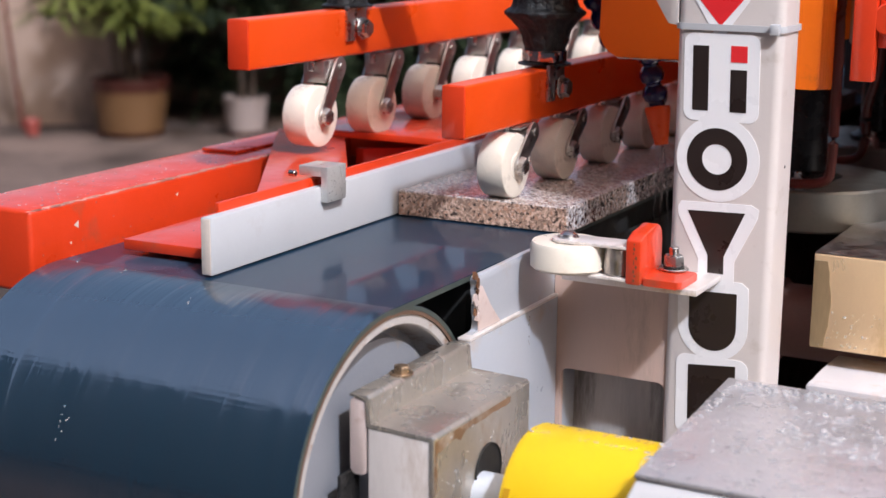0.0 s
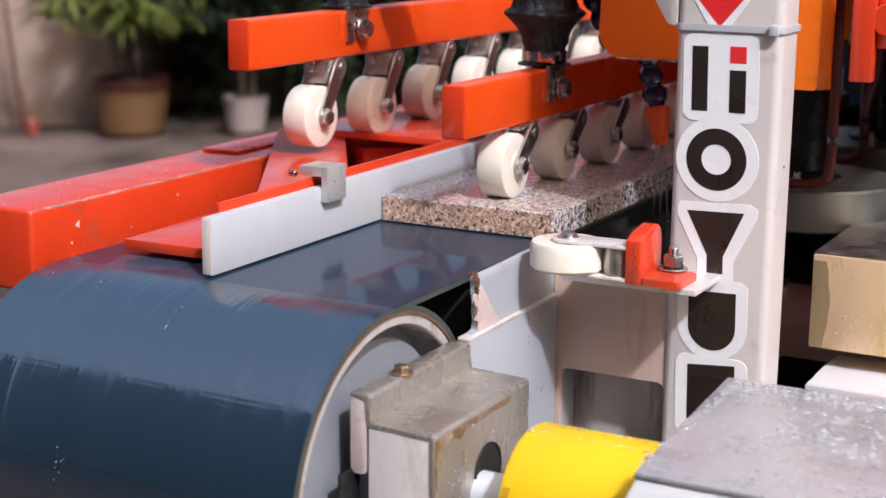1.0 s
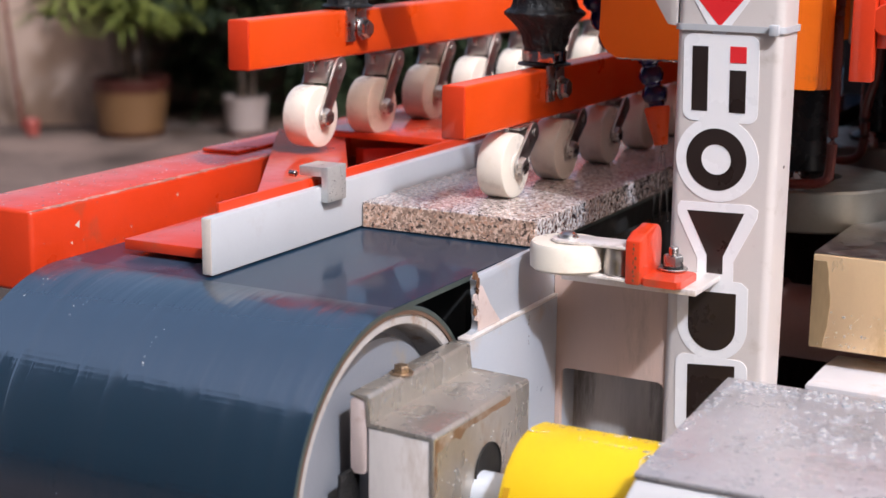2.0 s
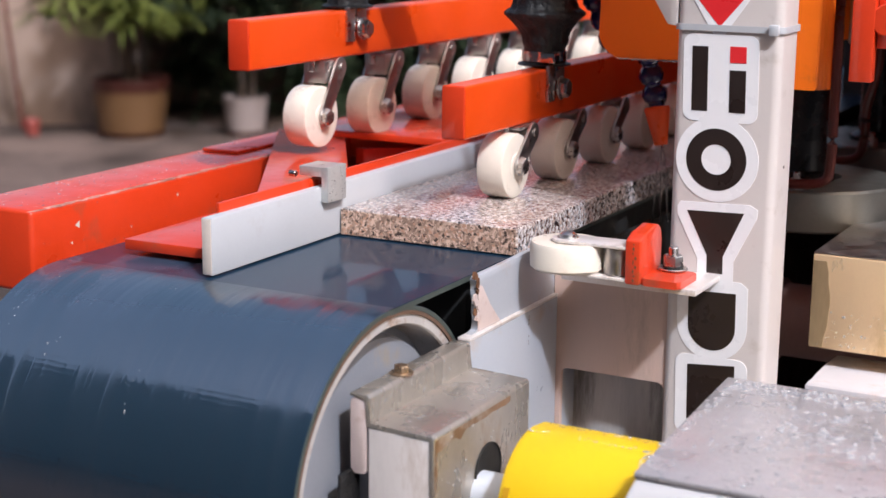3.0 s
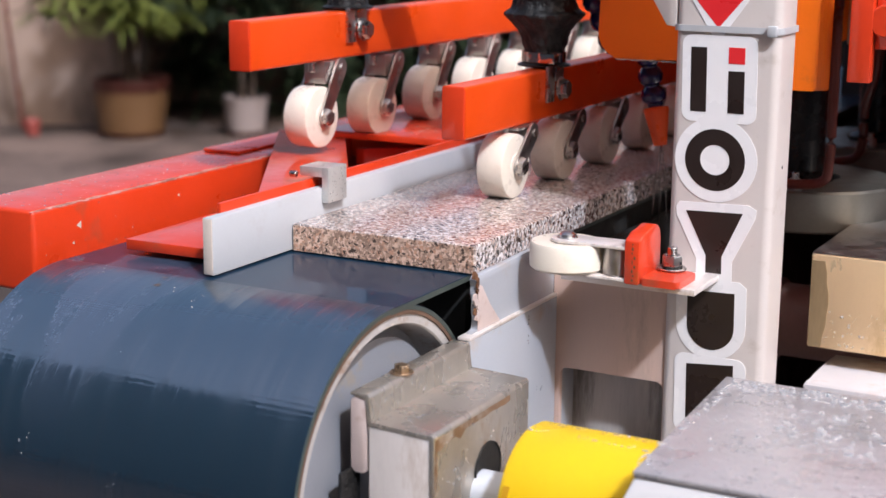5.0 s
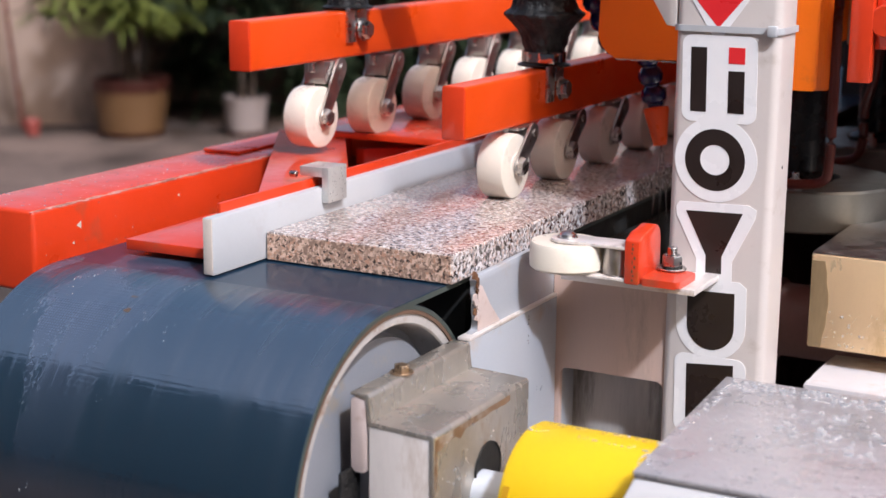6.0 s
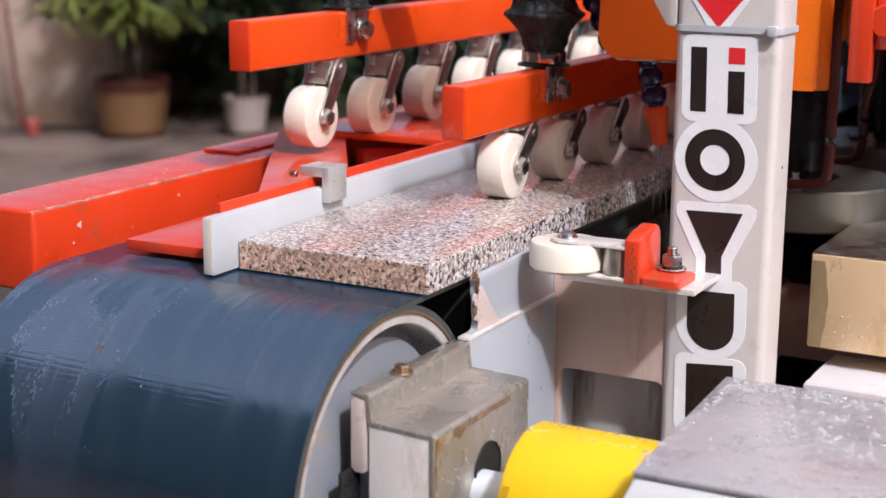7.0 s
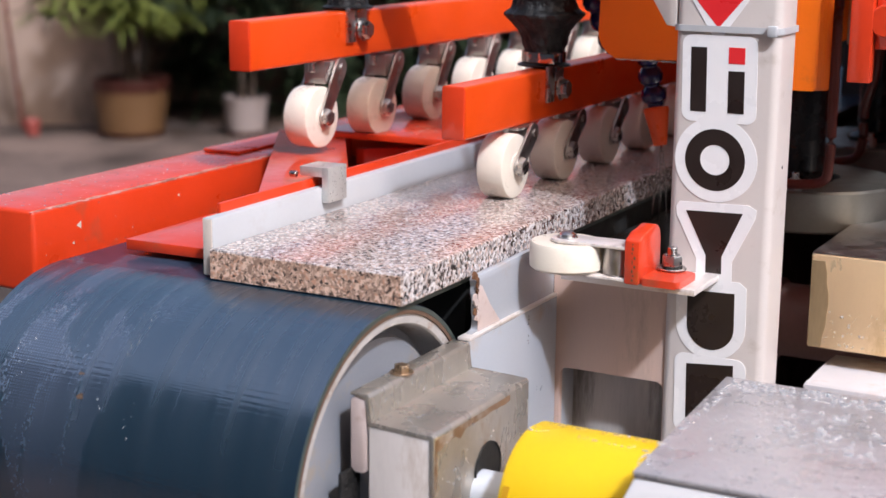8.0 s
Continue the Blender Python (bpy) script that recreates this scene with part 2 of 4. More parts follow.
    b.inputs["Specular IOR Level"].default_value = 0.9 if bent else 0.15
    b.inputs["Specular Tint"].default_value = (0.80, 0.86, 1.0, 1)
    return m


def granite_material(name="granite", warm=(1.0, 1.0, 1.0), rough=0.22, coat=0.4, blotch=(0.80, 0.74, 0.72), lift=0.0, mica=(0.030, 0.026, 0.026)):
    """Polished granite: pale pink-grey feldspar, white quartz and black mica grains."""
    m = bpy.data.materials.new(name)
    m.use_nodes = True
    t = m.node_tree
    N, L = t.nodes.new, t.links.new
    b = t.nodes["Principled BSDF"]
    co = N("ShaderNodeTexCoord")
    warp = N("ShaderNodeTexNoise")
    warp.inputs["Scale"].default_value, warp.inputs["Detail"].default_value = 260, 3
    L(co.outputs["Object"], warp.inputs["Vector"])
    off = N("ShaderNodeVectorMath")
    off.operation = "MULTIPLY_ADD"
    L(warp.outputs["Color"], off.inputs[0])
    off.inputs[1].default_value = (0.004, 0.004, 0.004)
    L(co.outputs["Object"], off.inputs[2])
    grains = N("ShaderNodeTexVoronoi")
    grains.inputs["Scale"].default_value = 520
    L(off.outputs[0], grains.inputs["Vector"])
    sep = N("ShaderNodeSeparateColor")
    L(grains.outputs["Color"], sep.inputs[0])
    ramp = N("ShaderNodeValToRGB")
    ramp.color_ramp.interpolation = "CONSTANT"
    stops = ((0.0, (0.24, 0.20, 0.19)), (0.14, (0.40, 0.34, 0.31)), (0.34, (0.54, 0.48, 0.45)), (0.60, (0.68, 0.64, 0.62)), (0.84, (0.50, 0.36, 0.30)))
    e = ramp.color_ramp.elements
    stops = [(p, tuple(u * v for u, v in zip(c, warm))) for p, c in stops]
    for k, (p, c) in enumerate(stops):
        n = e[k] if k < 2 else e.new(p)
        n.position, n.color = p, (*c, 1)
    L(sep.outputs[0], ramp.inputs[0])

    def clumps(scale, detail, lo, hi, tone, under, salt):
        shift = N("ShaderNodeVectorMath")
        shift.operation = "ADD"
        shift.inputs[1].default_value = (salt, salt * 0.7, 0)
        L(off.outputs[0], shift.inputs[0])
        n = N("ShaderNodeTexNoise")
        n.inputs["Scale"].default_value, n.inputs["Detail"].default_value = scale, detail
        L(shift.outputs[0], n.inputs["Vector"])
        r = N("ShaderNodeMapRange")
        r.inputs[1].default_value, r.inputs[2].default_value = lo, hi
        L(n.outputs["Fac"], r.inputs[0])
        x = N("ShaderNodeMix")
        x.data_type = "RGBA"
        L(r.outputs[0], x.inputs[0])
        L(under, x.inputs[6])
        x.inputs[7].default_value = (*tone, 1)
        return x.outputs[2]
    col = clumps(300, 3, 0.54, 0.60, tuple(u * v for u, v in zip(blotch, (0.34, 0.32, 0.31))), ramp.outputs[0], 0.7)
    col = clumps(320, 2.5, 0.572 + lift, 0.60 + lift, mica, col, 3.1)
    L(col, b.inputs["Base Color"])
    b.inputs["Roughness"].default_value = rough
    b.inputs["Coat Weight"].default_value = coat
    b.inputs["Coat Roughness"].default_value = 0.17
    bu = N("ShaderNodeBump")
    bu.inputs["Strength"].default_value, bu.inputs["Distance"].default_value = 0.12, 0.0006
    L(warp.outputs["Fac"], bu.inputs["Height"])
    L(bu.outputs[0], b.inputs["Normal"])
    return m


WATER = shade("clear_water", (0.95, 0.96, 0.97), 0.03, spread=0.0, trans=0.75, bump=0.0, rough_spread=0.0)
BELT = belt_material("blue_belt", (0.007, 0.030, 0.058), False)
# same belt, base darkened to put shade on the roll below its sheen
BELT_BENT = belt_material("drained_shaded_belt", (0.0030, 0.0255, 0.044), True)
GRANITE = granite_material(warm=(0.97, 0.93, 0.91), rough=0.27, coat=0.95, blotch=(0.88, 0.74, 0.67), lift=0.014)
# same stone, its long edge brightened and cooled to carry blue skylight
POLISHED_SKYLIT = granite_material("skylit_polished_granite", (1.08, 1.10, 1.14), 0.14, 0.8, (0.74, 0.72, 0.74), -0.004)
SAWN_STONE = granite_material("sawn_granite", (1.08, 0.82, 0.66), 0.55, 0.1, (0.90, 0.60, 0.45), 0.012, (0.055, 0.032, 0.024))

# ---- building helpers ----
OFFSET = {}


def thing(name, base, label, category, group="", kind=""):
    ob = new(name)
    ob.location = base
    ob.empty_display_size = 0.02
    OFFSET[ob.name] = Vector(base)
    return tagged(ob, label, category, group, kind)


def part(name, bm, material, parent=None, label="", smooth=35):
    """One mesh object from bm (world places) under a thing or a part."""
    me = bpy.data.meshes.new(name)
    off = OFFSET[parent.name] if parent else Vector()
    bmesh.ops.translate(bm, verts=bm.verts, vec=-off)
    bmesh.ops.recalc_face_normals(bm, faces=bm.faces)
    for f in bm.faces:
        f.smooth = True
    bm.to_mesh(me)
    bm.free()
    me.set_sharp_from_angle(angle=radians(smooth))
    me.materials.append(material)
    ob = new(name, me)
    OFFSET[ob.name] = off
    if parent:
        ob.parent = parent
    return tagged(ob, label) if label else ob


def single(name, bm, material, label, category, group="", kind="", smooth=35):
    return tagged(part(name, bm, material, None, "", smooth), label, category, group, kind)


def box(x0, x1, y0, y1, z0, z1, bevel=0.001, seg=2, bm=None):
    own = bm is None or bevel > 0
    b = bmesh.new() if own else bm
    r = bmesh.ops.create_cube(b, size=1)
    for v in r["verts"]:
        v.co = Vector(((x0 + x1) / 2 + v.co.x * (x1 - x0), (y0 + y1) / 2 + v.co.y * (y1 - y0), (z0 + z1) / 2 + v.co.z * (z1 - z0)))
    if bevel > 0:
        bmesh.ops.bevel(b, geom=list(b.edges), offset=bevel, segments=seg, profile=0.5, affect="EDGES")
    if own and bm is not None:
        join(bm, b)
        return bm
    return b


def join(bm, other):
    me = bpy.data.meshes.new("scrap")
    other.to_mesh(me)
    other.free()
    bm.from_mesh(me)
    bpy.data.meshes.remove(me)
    return bm


AXES = {"z": Matrix(), "x": Matrix.Rotation(pi / 2, 4, "Y"), "y": Matrix.Rotation(-pi / 2, 4, "X")}


def lathe(profile, axis="z", at=(0, 0, 0), seg=40, bm=None, turn=None):
    """Turns (radius, height) pairs round the axis through at."""
    b = bm if bm is not None else bmesh.new()
    m = Matrix.Translation(at) @ (turn if turn is not None else AXES[axis])
    rings = []
    for r, h in profile:
        if r < 1e-6:
            rings.append([b.verts.new(m @ Vector((0, 0, h)))])
        else:
            rings.append([b.verts.new(m @ Vector((r * cos(2 * pi * i / seg), r * sin(2 * pi * i / seg), h))) for i in range(seg)])
    for a, c in zip(rings, rings[1:]):
        for i in range(seg):
            j = (i + 1) % seg
            if len(a) == 1 and len(c) == 1:
                continue
            if len(a) == 1:
                b.faces.new((a[0], c[i], c[j]))
            elif len(c) == 1:
                b.faces.new((a[i], a[j], c[0]))
            else:
                b.faces.new((a[i], a[j], c[j], c[i]))
    return b


def rod(r, h, axis="z", at=(0, 0, 0), seg=32, bevel=0.0006, bm=None, turn=None):
    return lathe([(0, 0), (r - bevel, 0), (r, bevel), (r, h - bevel), (r - bevel, h), (0, h)], axis, at, seg, bm, turn)


def prism(points, axis, a, b, bevel=0.0, bm=None):
    """A flat outline carried from a to b along the axis: for x the outline is (y, z), for y (x, z), for z (x, y)."""
    own = bmesh.new()

    def put(u, v, w):
        return {"x": (w, u, v), "y": (u, w, v), "z": (u, v, w)}[axis]
    lo = [own.verts.new(put(u, v, a)) for u, v in points]
    hi = [own.verts.new(put(u, v, b)) for u, v in points]
    own.faces.new(lo)
    own.faces.new(hi)
    for i in range(len(points)):
        j = (i + 1) % len(points)
        own.faces.new((lo[i], lo[j], hi[j], hi[i]))
    if bevel > 0:
        bmesh.ops.bevel(own, geom=list(own.edges), offset=bevel, segments=2, profile=0.5, affect="EDGES")
    return join(bm, own) if bm is not None else own


def tube(points, r, seg=10, bm=None):
    """A round bar along a smoothed line of points."""
    b = bm if bm is not None else bmesh.new()
    pts = [Vector(p) for p in points]
    fine = []
    for i in range(len(pts) - 1):
        p0, p1, p2, p3 = pts[max(0, i - 1)], pts[i], pts[i + 1], pts[min(len(pts) - 1, i + 2)]
        for k in range(8):
            s = k / 8
            fine.append(0.5 * ((2 * p1) + (p2 - p0) * s + (2 * p0 - 5 * p1 + 4 * p2 - p3) * s * s + (3 * p1 - p0 - 3 * p2 + p3) * s ** 3))
    fine.append(pts[-1])
    rings = []
    for i, p in enumerate(fine):
        d = (fine[min(i + 1, len(fine) - 1)] - fine[max(i - 1, 0)]).normalized()
        q = d.to_track_quat("Z", "Y")
        rings.append([b.verts.new(p + q @ Vector((r * cos(2 * pi * k / seg), r * sin(2 * pi * k / seg), 0))) for k in range(seg)])
    for a, c in zip(rings, rings[1:]):
        for k in range(seg):
            b.faces.new((a[k], a[(k + 1) % seg], c[(k + 1) % seg], c[k]))
    b.faces.new(rings[0])
    b.faces.new(rings[-1])
    return b


def arc(cu, cv, r, a0, a1, n=8):
    return [(cu + r * cos(radians(a0 + (a1 - a0) * i / n)), cv + r * sin(radians(a0 + (a1 - a0) * i / n))) for i in range(n + 1)]


def round_rect(u0, u1, v0, v1, r, n=6):
    return (arc(u1 - r, v1 - r, r, 0, 90, n) + arc(u0 + r, v1 - r, r, 90, 180, n)
            + arc(u0 + r, v0 + r, r, 180, 270, n) + arc(u1 - r, v0 + r, r, 270, 360, n))


def hexagon(flats, h, axis, at, bm=None, turn=None):
    r = flats / 2 / cos(pi / 6)
    return lathe([(0, 0), (r, 0), (r, h * 0.8), (r * 0.88, h), (0, h)], axis, at, 6, bm, turn)

# ---- ground and distance ----
FWD, SIDE = Vector((-0.4727, 0.8812, 0)), Vector((0.8812, 0.4727, 0))
HOME = Vector((EYE.x, EYE.y, FLOOR))


def far(ahead, aside, up=0.0):
    return HOME + FWD * ahead + SIDE * aside + Vector((0, 0, up))


def slab_along(a0, a1, s0, s1, z0, z1):
    """A box in the axes of the yard behind the machine."""
    bm = bmesh.new()
    bmesh.ops.create_cube(bm, size=1)
    for v in bm.verts:
        v.co = far((a0 + a1) / 2 + v.co.x * (a1 - a0), (s0 + s1) / 2 + v.co.y * (s1 - s0), (z0 + z1) / 2 + v.co.z * (z1 - z0))
    return bm


single("ground", box(-60, 60, -60, 60, FLOOR - 0.2, FLOOR, 0), CONCRETE, "stained grey-brown concrete yard floor", "ground", kind="structure")
single("wall_north", slab_along(8.6, 8.9, -12, 12, 0, 1.9), PLASTER, "weathered cream plaster yard wall with dark stains", "wall", kind="structure")

single("wall_pier", slab_along(7.68, 8.59, -12, -1.66, 0, 1.9), PLASTER, "stained plaster wall return behind the potted shrub", "wall", kind="structure")

# two walls added out of view to shape bounce light and belt reflections
UNSEEN_WALL = shade("unseen_wall_plaster", (0.155, 0.165, 0.175), 0.85, spread=0.2, size=1.5, grain=30, bump=0.2)
single("wall_south", box(-9.0, 7.2, -5.3, -5.0, FLOOR, FLOOR + 8.0, 0), UNSEEN_WALL, "tall added plain plaster wall, unseen, reflected dark in the belt", "wall", kind="structure")
single("wall_east", box(7.0, 7.2, -5.0, 9.0, FLOOR, FLOOR + 3.0, 0), UNSEEN_WALL, "added plain plaster side wall, unseen, shaping the bounce light", "wall", kind="structure")


def leaf_blades(bm, at, count, length, width, spread, rng):
    """Long thin blades that spring from one point and droop."""
    for i in range(count):
        a, lift = rng.uniform(0, 2 * pi), rng.uniform(0.15, 1.2)
        d = Vector((cos(a), sin(a), lift)).normalized()
        s = Vector((-sin(a), cos(a), 0))
        n = length * rng.uniform(0.6, 1.1)
        pts = []
        for k in range(5):
            f = k / 4
            c = Vector(at) + d * n * f + Vector((0, 0, -spread * n * f * f))
            w = width * (0.5 + 1.2 * f) * (1 - f) + 0.001
            pts.append((bm.verts.new(c - s * w), bm.verts.new(c + s * w + Vector((0, 0, w * 0.3)))))
        for (p, q), (u, v) in zip(pts, pts[1:]):
            bm.faces.new((p, q, v, u))


def potted_plant(base, r, h, body, rim, trunk_h, trunk_r, leaf, seed, label, tufts, length, rim_h=0.05):
    rng = random.Random(seed)
    ob = thing("potted_plant", base, label, "plant")
    x, y, z = base
    pot = part("pot", lathe([(0, 0), (r * 0.82, 0), (r * 0.86, 0.02), (r, h - rim_h), (r * 0.95, h - rim_h), (r * 0.90, h - 0.06), (0, h - 0.06)], "z", base, 48), body, ob)
    part("pot_rim", lathe([(r, h - rim_h), (r * 1.035, h - rim_h + 0.01), (r * 1.035, h), (r * 0.95, h), (r * 0.94, h - rim_h)], "z", base, 48), rim, pot)
    part("saucer", lathe([(0, 0), (r * 0.80, 0), (r * 0.95, 0.028), (r * 0.90, 0.030), (r * 0.76, 0.006), (0, 0.006)], "z", base, 40), RIM_RED, ob)
    part("soil", lathe([(0, h - 0.045), (r * 0.93, h - 0.05), (r * 0.93, h - 0.058), (0, h - 0.058)], "z", base, 32), SOIL, ob)
    trunk = bmesh.new()
    tips = []
    for i in range(3):
        a = 2 * pi * i / 3 + rng.uniform(0, 1)
        top = Vector((x + cos(a) * 0.14, y + sin(a) * 0.14, z + h + trunk_h * rng.uniform(0.8, 1.1)))
        tube([(x + cos(a) * 0.03, y + sin(a) * 0.03, z + h - 0.06), (x + cos(a) * 0.05, y + sin(a) * 0.05, z + h + trunk_h * 0.5), tuple(top)], trunk_r, 8, trunk)
        tips.append(top)
    part("trunk", trunk, BARK, ob)
    crown = bmesh.new()
    for i in range(tufts):
        t = tips[i % 3] + Vector((rng.uniform(-0.28, 0.28), rng.uniform(-0.28, 0.28), rng.uniform(-0.16, 0.4)))
        leaf_blades(crown, t, 22, length, 0.019, 0.6, rng)
    part("crown", crown, leaf, ob)
    return ob


potted_plant(tuple(far(7.33, -1.50)), 0.178, 0.28, TERRACOTTA, RIM_RED, 0.43, 0.022, LEAF, 3,
             "leafy yellow-green shrub in tan glazed pot with brown-red rim", 44, 0.30, 0.06)
potted_plant(tuple(far(7.36, -0.955)), 0.103, 0.19, CLAY, CLAY, 0.40, 0.012, LEAF_DARK, 5,
             "dark green shrub in a small white plastic pot", 30, 0.26, 0.03)


def hedge():
    rng = random.Random(11)
    bm = bmesh.new()
    for i in range(1000):
        leaf_blades(bm, far(rng.uniform(7.9, 8.45), rng.uniform(-1.58, 3.8), rng.uniform(0.05, 1.6)), 12, 0.34, 0.022, 0.5, rng)
    single("bushes", bm, LEAF_DARK, "dense dark green bushes against the yard wall", "bushes", kind="stuff")


hedge()
single("fence_post", tube([tuple(far(7.5, -2.07)), tuple(far(7.5, -2.12, 0.5)), tuple(far(7.5, -2.19, 1.3))], 0.010, 8), MAROON,
       "leaning dark red metal post by the yard wall", "post")
single("plastic_toy_bucket", lathe([(0, 0), (0.03, 0), (0.04, 0.07), (0.03, 0.085), (0, 0.085)], "z", tuple(far(7.3, -1.97)), 20), FADED,
       "small faded red plastic bucket on the floor", "bucket")

# ---- conveyor ----
X0, X1 = -0.123, 0.1435
conveyor = thing("conveyor_belt", (0.01, AXLE_Y, AXLE_Z), "wet dark blue rubber conveyor belt with fine weave", "conveyor belt")


def uv_belt(ob, f):
    layer = ob.data.uv_layers.new(name="UVMap")
    for loop in ob.data.loops:
        layer.data[loop.index].uv = f(ob.data.vertices[loop.vertex_index].co)


def belt_run():
    bm = bmesh.new()
    far_y = 1.6
    for z0, z1 in ((-0.004, 0.0), (-2 * GRIP, -2 * GRIP + 0.004)):
        box(X0, X1, AXLE_Y, far_y, z0, z1, 0, bm=bm)
    ob = part("belt_run", bm, BELT, conveyor)
    uv_belt(ob, lambda c: (c.x, c.y))
    return ob


belt_run()


def belt_roll():
    """The belt where it goes round the drum; it turns with it."""
    bm = bmesh.new()
    seg, n = 256, 24
    w = X1 - X0
    r = GRIP + 0.0001
    prof = [(r - 0.003, -w / 2), (r, -w / 2)] + [(r, -w / 2 + 0.002 + (w - 0.004) * i / n) for i in range(n + 1)] + \
           [(r, w / 2), (r - 0.003, w / 2), (r - 0.003, -w / 2)]
    lathe(prof, "x", (0, 0, 0), seg, bm)
    bmesh.ops.translate(bm, verts=bm.verts, vec=((X0 + X1) / 2, AXLE_Y, AXLE_Z))
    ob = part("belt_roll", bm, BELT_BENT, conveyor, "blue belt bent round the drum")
    ob.data.uv_layers.new(name="UVMap")
    layer = ob.data.uv_layers["UVMap"]
    for poly in ob.data.polygons:
        a0 = atan2(poly.center.z, poly.center.y)
        if a0 < -pi / 2:
            a0 += 2 * pi
        for li in poly.loop_indices:
            c = ob.data.vertices[ob.data.loops[li].vertex_index].co
            a = atan2(c.z, c.y)
            a += 2 * pi * round((a0 - a) / (2 * pi))
            layer.data[li].uv = (c.x, a * GRIP)
    return ob


ROLL = belt_roll()

def stain(x, angle, half_x, half_a, seed):
    """A small rust mark on the belt's roll, an uneven patch a hair above it."""
    rng = random.Random(seed)
    bm = bmesh.new()
    r = GRIP + 0.00025
    mid = bm.verts.new((x, AXLE_Y + r * cos(angle), AXLE_Z + r * sin(angle)))
    rim = []
    for k in range(14):
        q = rng.uniform(0.6, 1.1)
        a = angle + half_a * q * sin(2 * pi * k / 14)
        rim.append(bm.verts.new((x + half_x * q * cos(2 * pi * k / 14), AXLE_Y + r * cos(a), AXLE_Z + r * sin(a))))
    for k in range(14):
        bm.faces.new((mid, rim[k], rim[(k + 1) % 14]))
    part("stain", bm, RUST_FILM, ROLL, "small rusty stain")


bm = box(X1 - 0.0002, X1 + 0.0004, AXLE_Y, 1.6, -0.0040, -0.0006, 0)
part("belt_edge", bm, BELT_EDGE, conveyor, "cut grey-green belt edge")
part("belt_edge", lathe([(GRIP - 0.0030, 0.0), (GRIP - 0.0004, 0.0), (GRIP - 0.0004, 0.0006), (GRIP - 0.0030, 0.0006), (GRIP - 0.0030, 0.0)], "x", (X1 - 0.0002, AXLE_Y, AXLE_Z), 192),
     BELT_EDGE, conveyor, "cut grey-green belt edge")


def belt_drops():
    """Small beads of water that ride on the belt's roll, in loose runs."""
    rng = random.Random(41)
    bm = bmesh.new()
    for k in range(20):
        x, a = rng.uniform(-0.11, 0.02), rng.uniform(0, 2 * pi)
        for _ in range(rng.randint(2, 9)):
            a += rng.uniform(0.01, 0.07)
            s = rng.uniform(0.0002, 0.0006)
            m = Matrix.Translation((x + rng.uniform(-0.004, 0.004), AXLE_Y + (GRIP + 0.0002) * cos(a), AXLE_Z + (GRIP + 0.0002) * sin(a))) @ \
                Matrix.Rotation(a, 4, "X") @ Matrix.Diagonal((s, s * 0.5, s * rng.uniform(0.8, 1.8), 1))
            bmesh.ops.create_icosphere(bm, subdivisions=2, radius=1, matrix=m)
    tagged(part("water_beads", bm, WATER, ROLL, "small beads of water on the belt"), kind="stuff")


belt_drops()
TURNED = (0.2005 + 0.0012) / GRIP
stain(-0.0236, 2.1717 - TURNED, 0.0032, 0.022, 1)
stain(-0.0285, 2.045 - TURNED, 0.0028, 0.010, 2)

drum = thing("drum", (X1, AXLE_Y, AXLE_Z), "steel conveyor drum with a worn pale rim and recessed end disc", "conveyor drum")
part("shell", lathe([(GRIP - 0.0035, -0.26), (GRIP - 0.0035, -0.001), (GRIP - 0.0045, 0.0), (GRIP - 0.0115, 0.0), (GRIP - 0.0125, -0.001), (GRIP - 0.0150, -0.020)],
     "x", (X1 - 0.001, AXLE_Y, AXLE_Z), 128), RIM, drum, "worn grey-white rim")
part("end_disc", lathe([(GRIP - 0.0150, -0.020), (0.092, -0.020), (0.090, -0.013), (0.030, -0.010), (0.028, 0.004), (0, 0.004)], "x", (X1 - 0.001, AXLE_Y, AXLE_Z), 96), DRUM, drum)
part("edge_ring", lathe([(GRIP - 0.0031, -0.002), (GRIP - 0.0031, 0.0012), (GRIP - 0.0056, 0.0012), (GRIP - 0.0056, -0.002)], "x", (X1 - 0.001, AXLE_Y, AXLE_Z), 128), RING, drum, "rusty brown edge ring")
part("belt_bed", box(X0 + 0.01, X1 - 0.008, 0.060, 1.5, -0.215, -0.0045, 0.001), HOLLOW_SHADE, conveyor)

# ---- stone slab ----
slab = thing("stone_slab", (0.074, 0.35, 0.0004), "wet polished pink-grey speckled granite strip lying on the belt", "stone slab")
part("stone", box(0.0008, 0.1482, 0.0, 0.9, 0.0004, THICK, 0.0013, 3), GRANITE, slab)
part("sawn_end", box(0.0018, 0.1472, -0.0003, 0.002, 0.0014, THICK - 0.0011, 0), SAWN_STONE, slab, "rough brown sawn end")
part("polished_edge", box(0.1470, 0.1484, 0.0016, 0.8980, 0.0018, THICK - 0.0012, 0), POLISHED_SKYLIT, slab, "polished long edge tinted with cool skylight")

# ---- guide fence ----
fence = thing("guide_fence", (-0.006, -0.045, 0.001), "white plastic guide strip backed by a red steel angle", "guide rail")
part("guide_strip", box(-0.0085, 0.0, -0.045, 0.9, 0.0012, 0.0402, 0.0008), WHITE, fence, "white plastic strip with a grimy end")
part("cut_end", box(-0.0079, -0.0006, -0.0456, -0.0448, 0.0018, 0.0396, 0.0002), SAWN, fence, "grimy sawn end")
part("backing_angle", prism([(-0.012, 0.0045), (-0.0088, 0.0045), (-0.0088, 0.0463), (-0.012, 0.0463)], "y", -0.024, 0.9, 0.0008), RED, fence, "red painted steel")
part("foot_plate", prism([(-0.0950, -0.0205), (-0.0125, -0.0185), (-0.0125, 0.42), (-0.105, 0.42)], "z", 0.0042, 0.0118, 0.0008), RED, fence, "red painted steel foot plate")
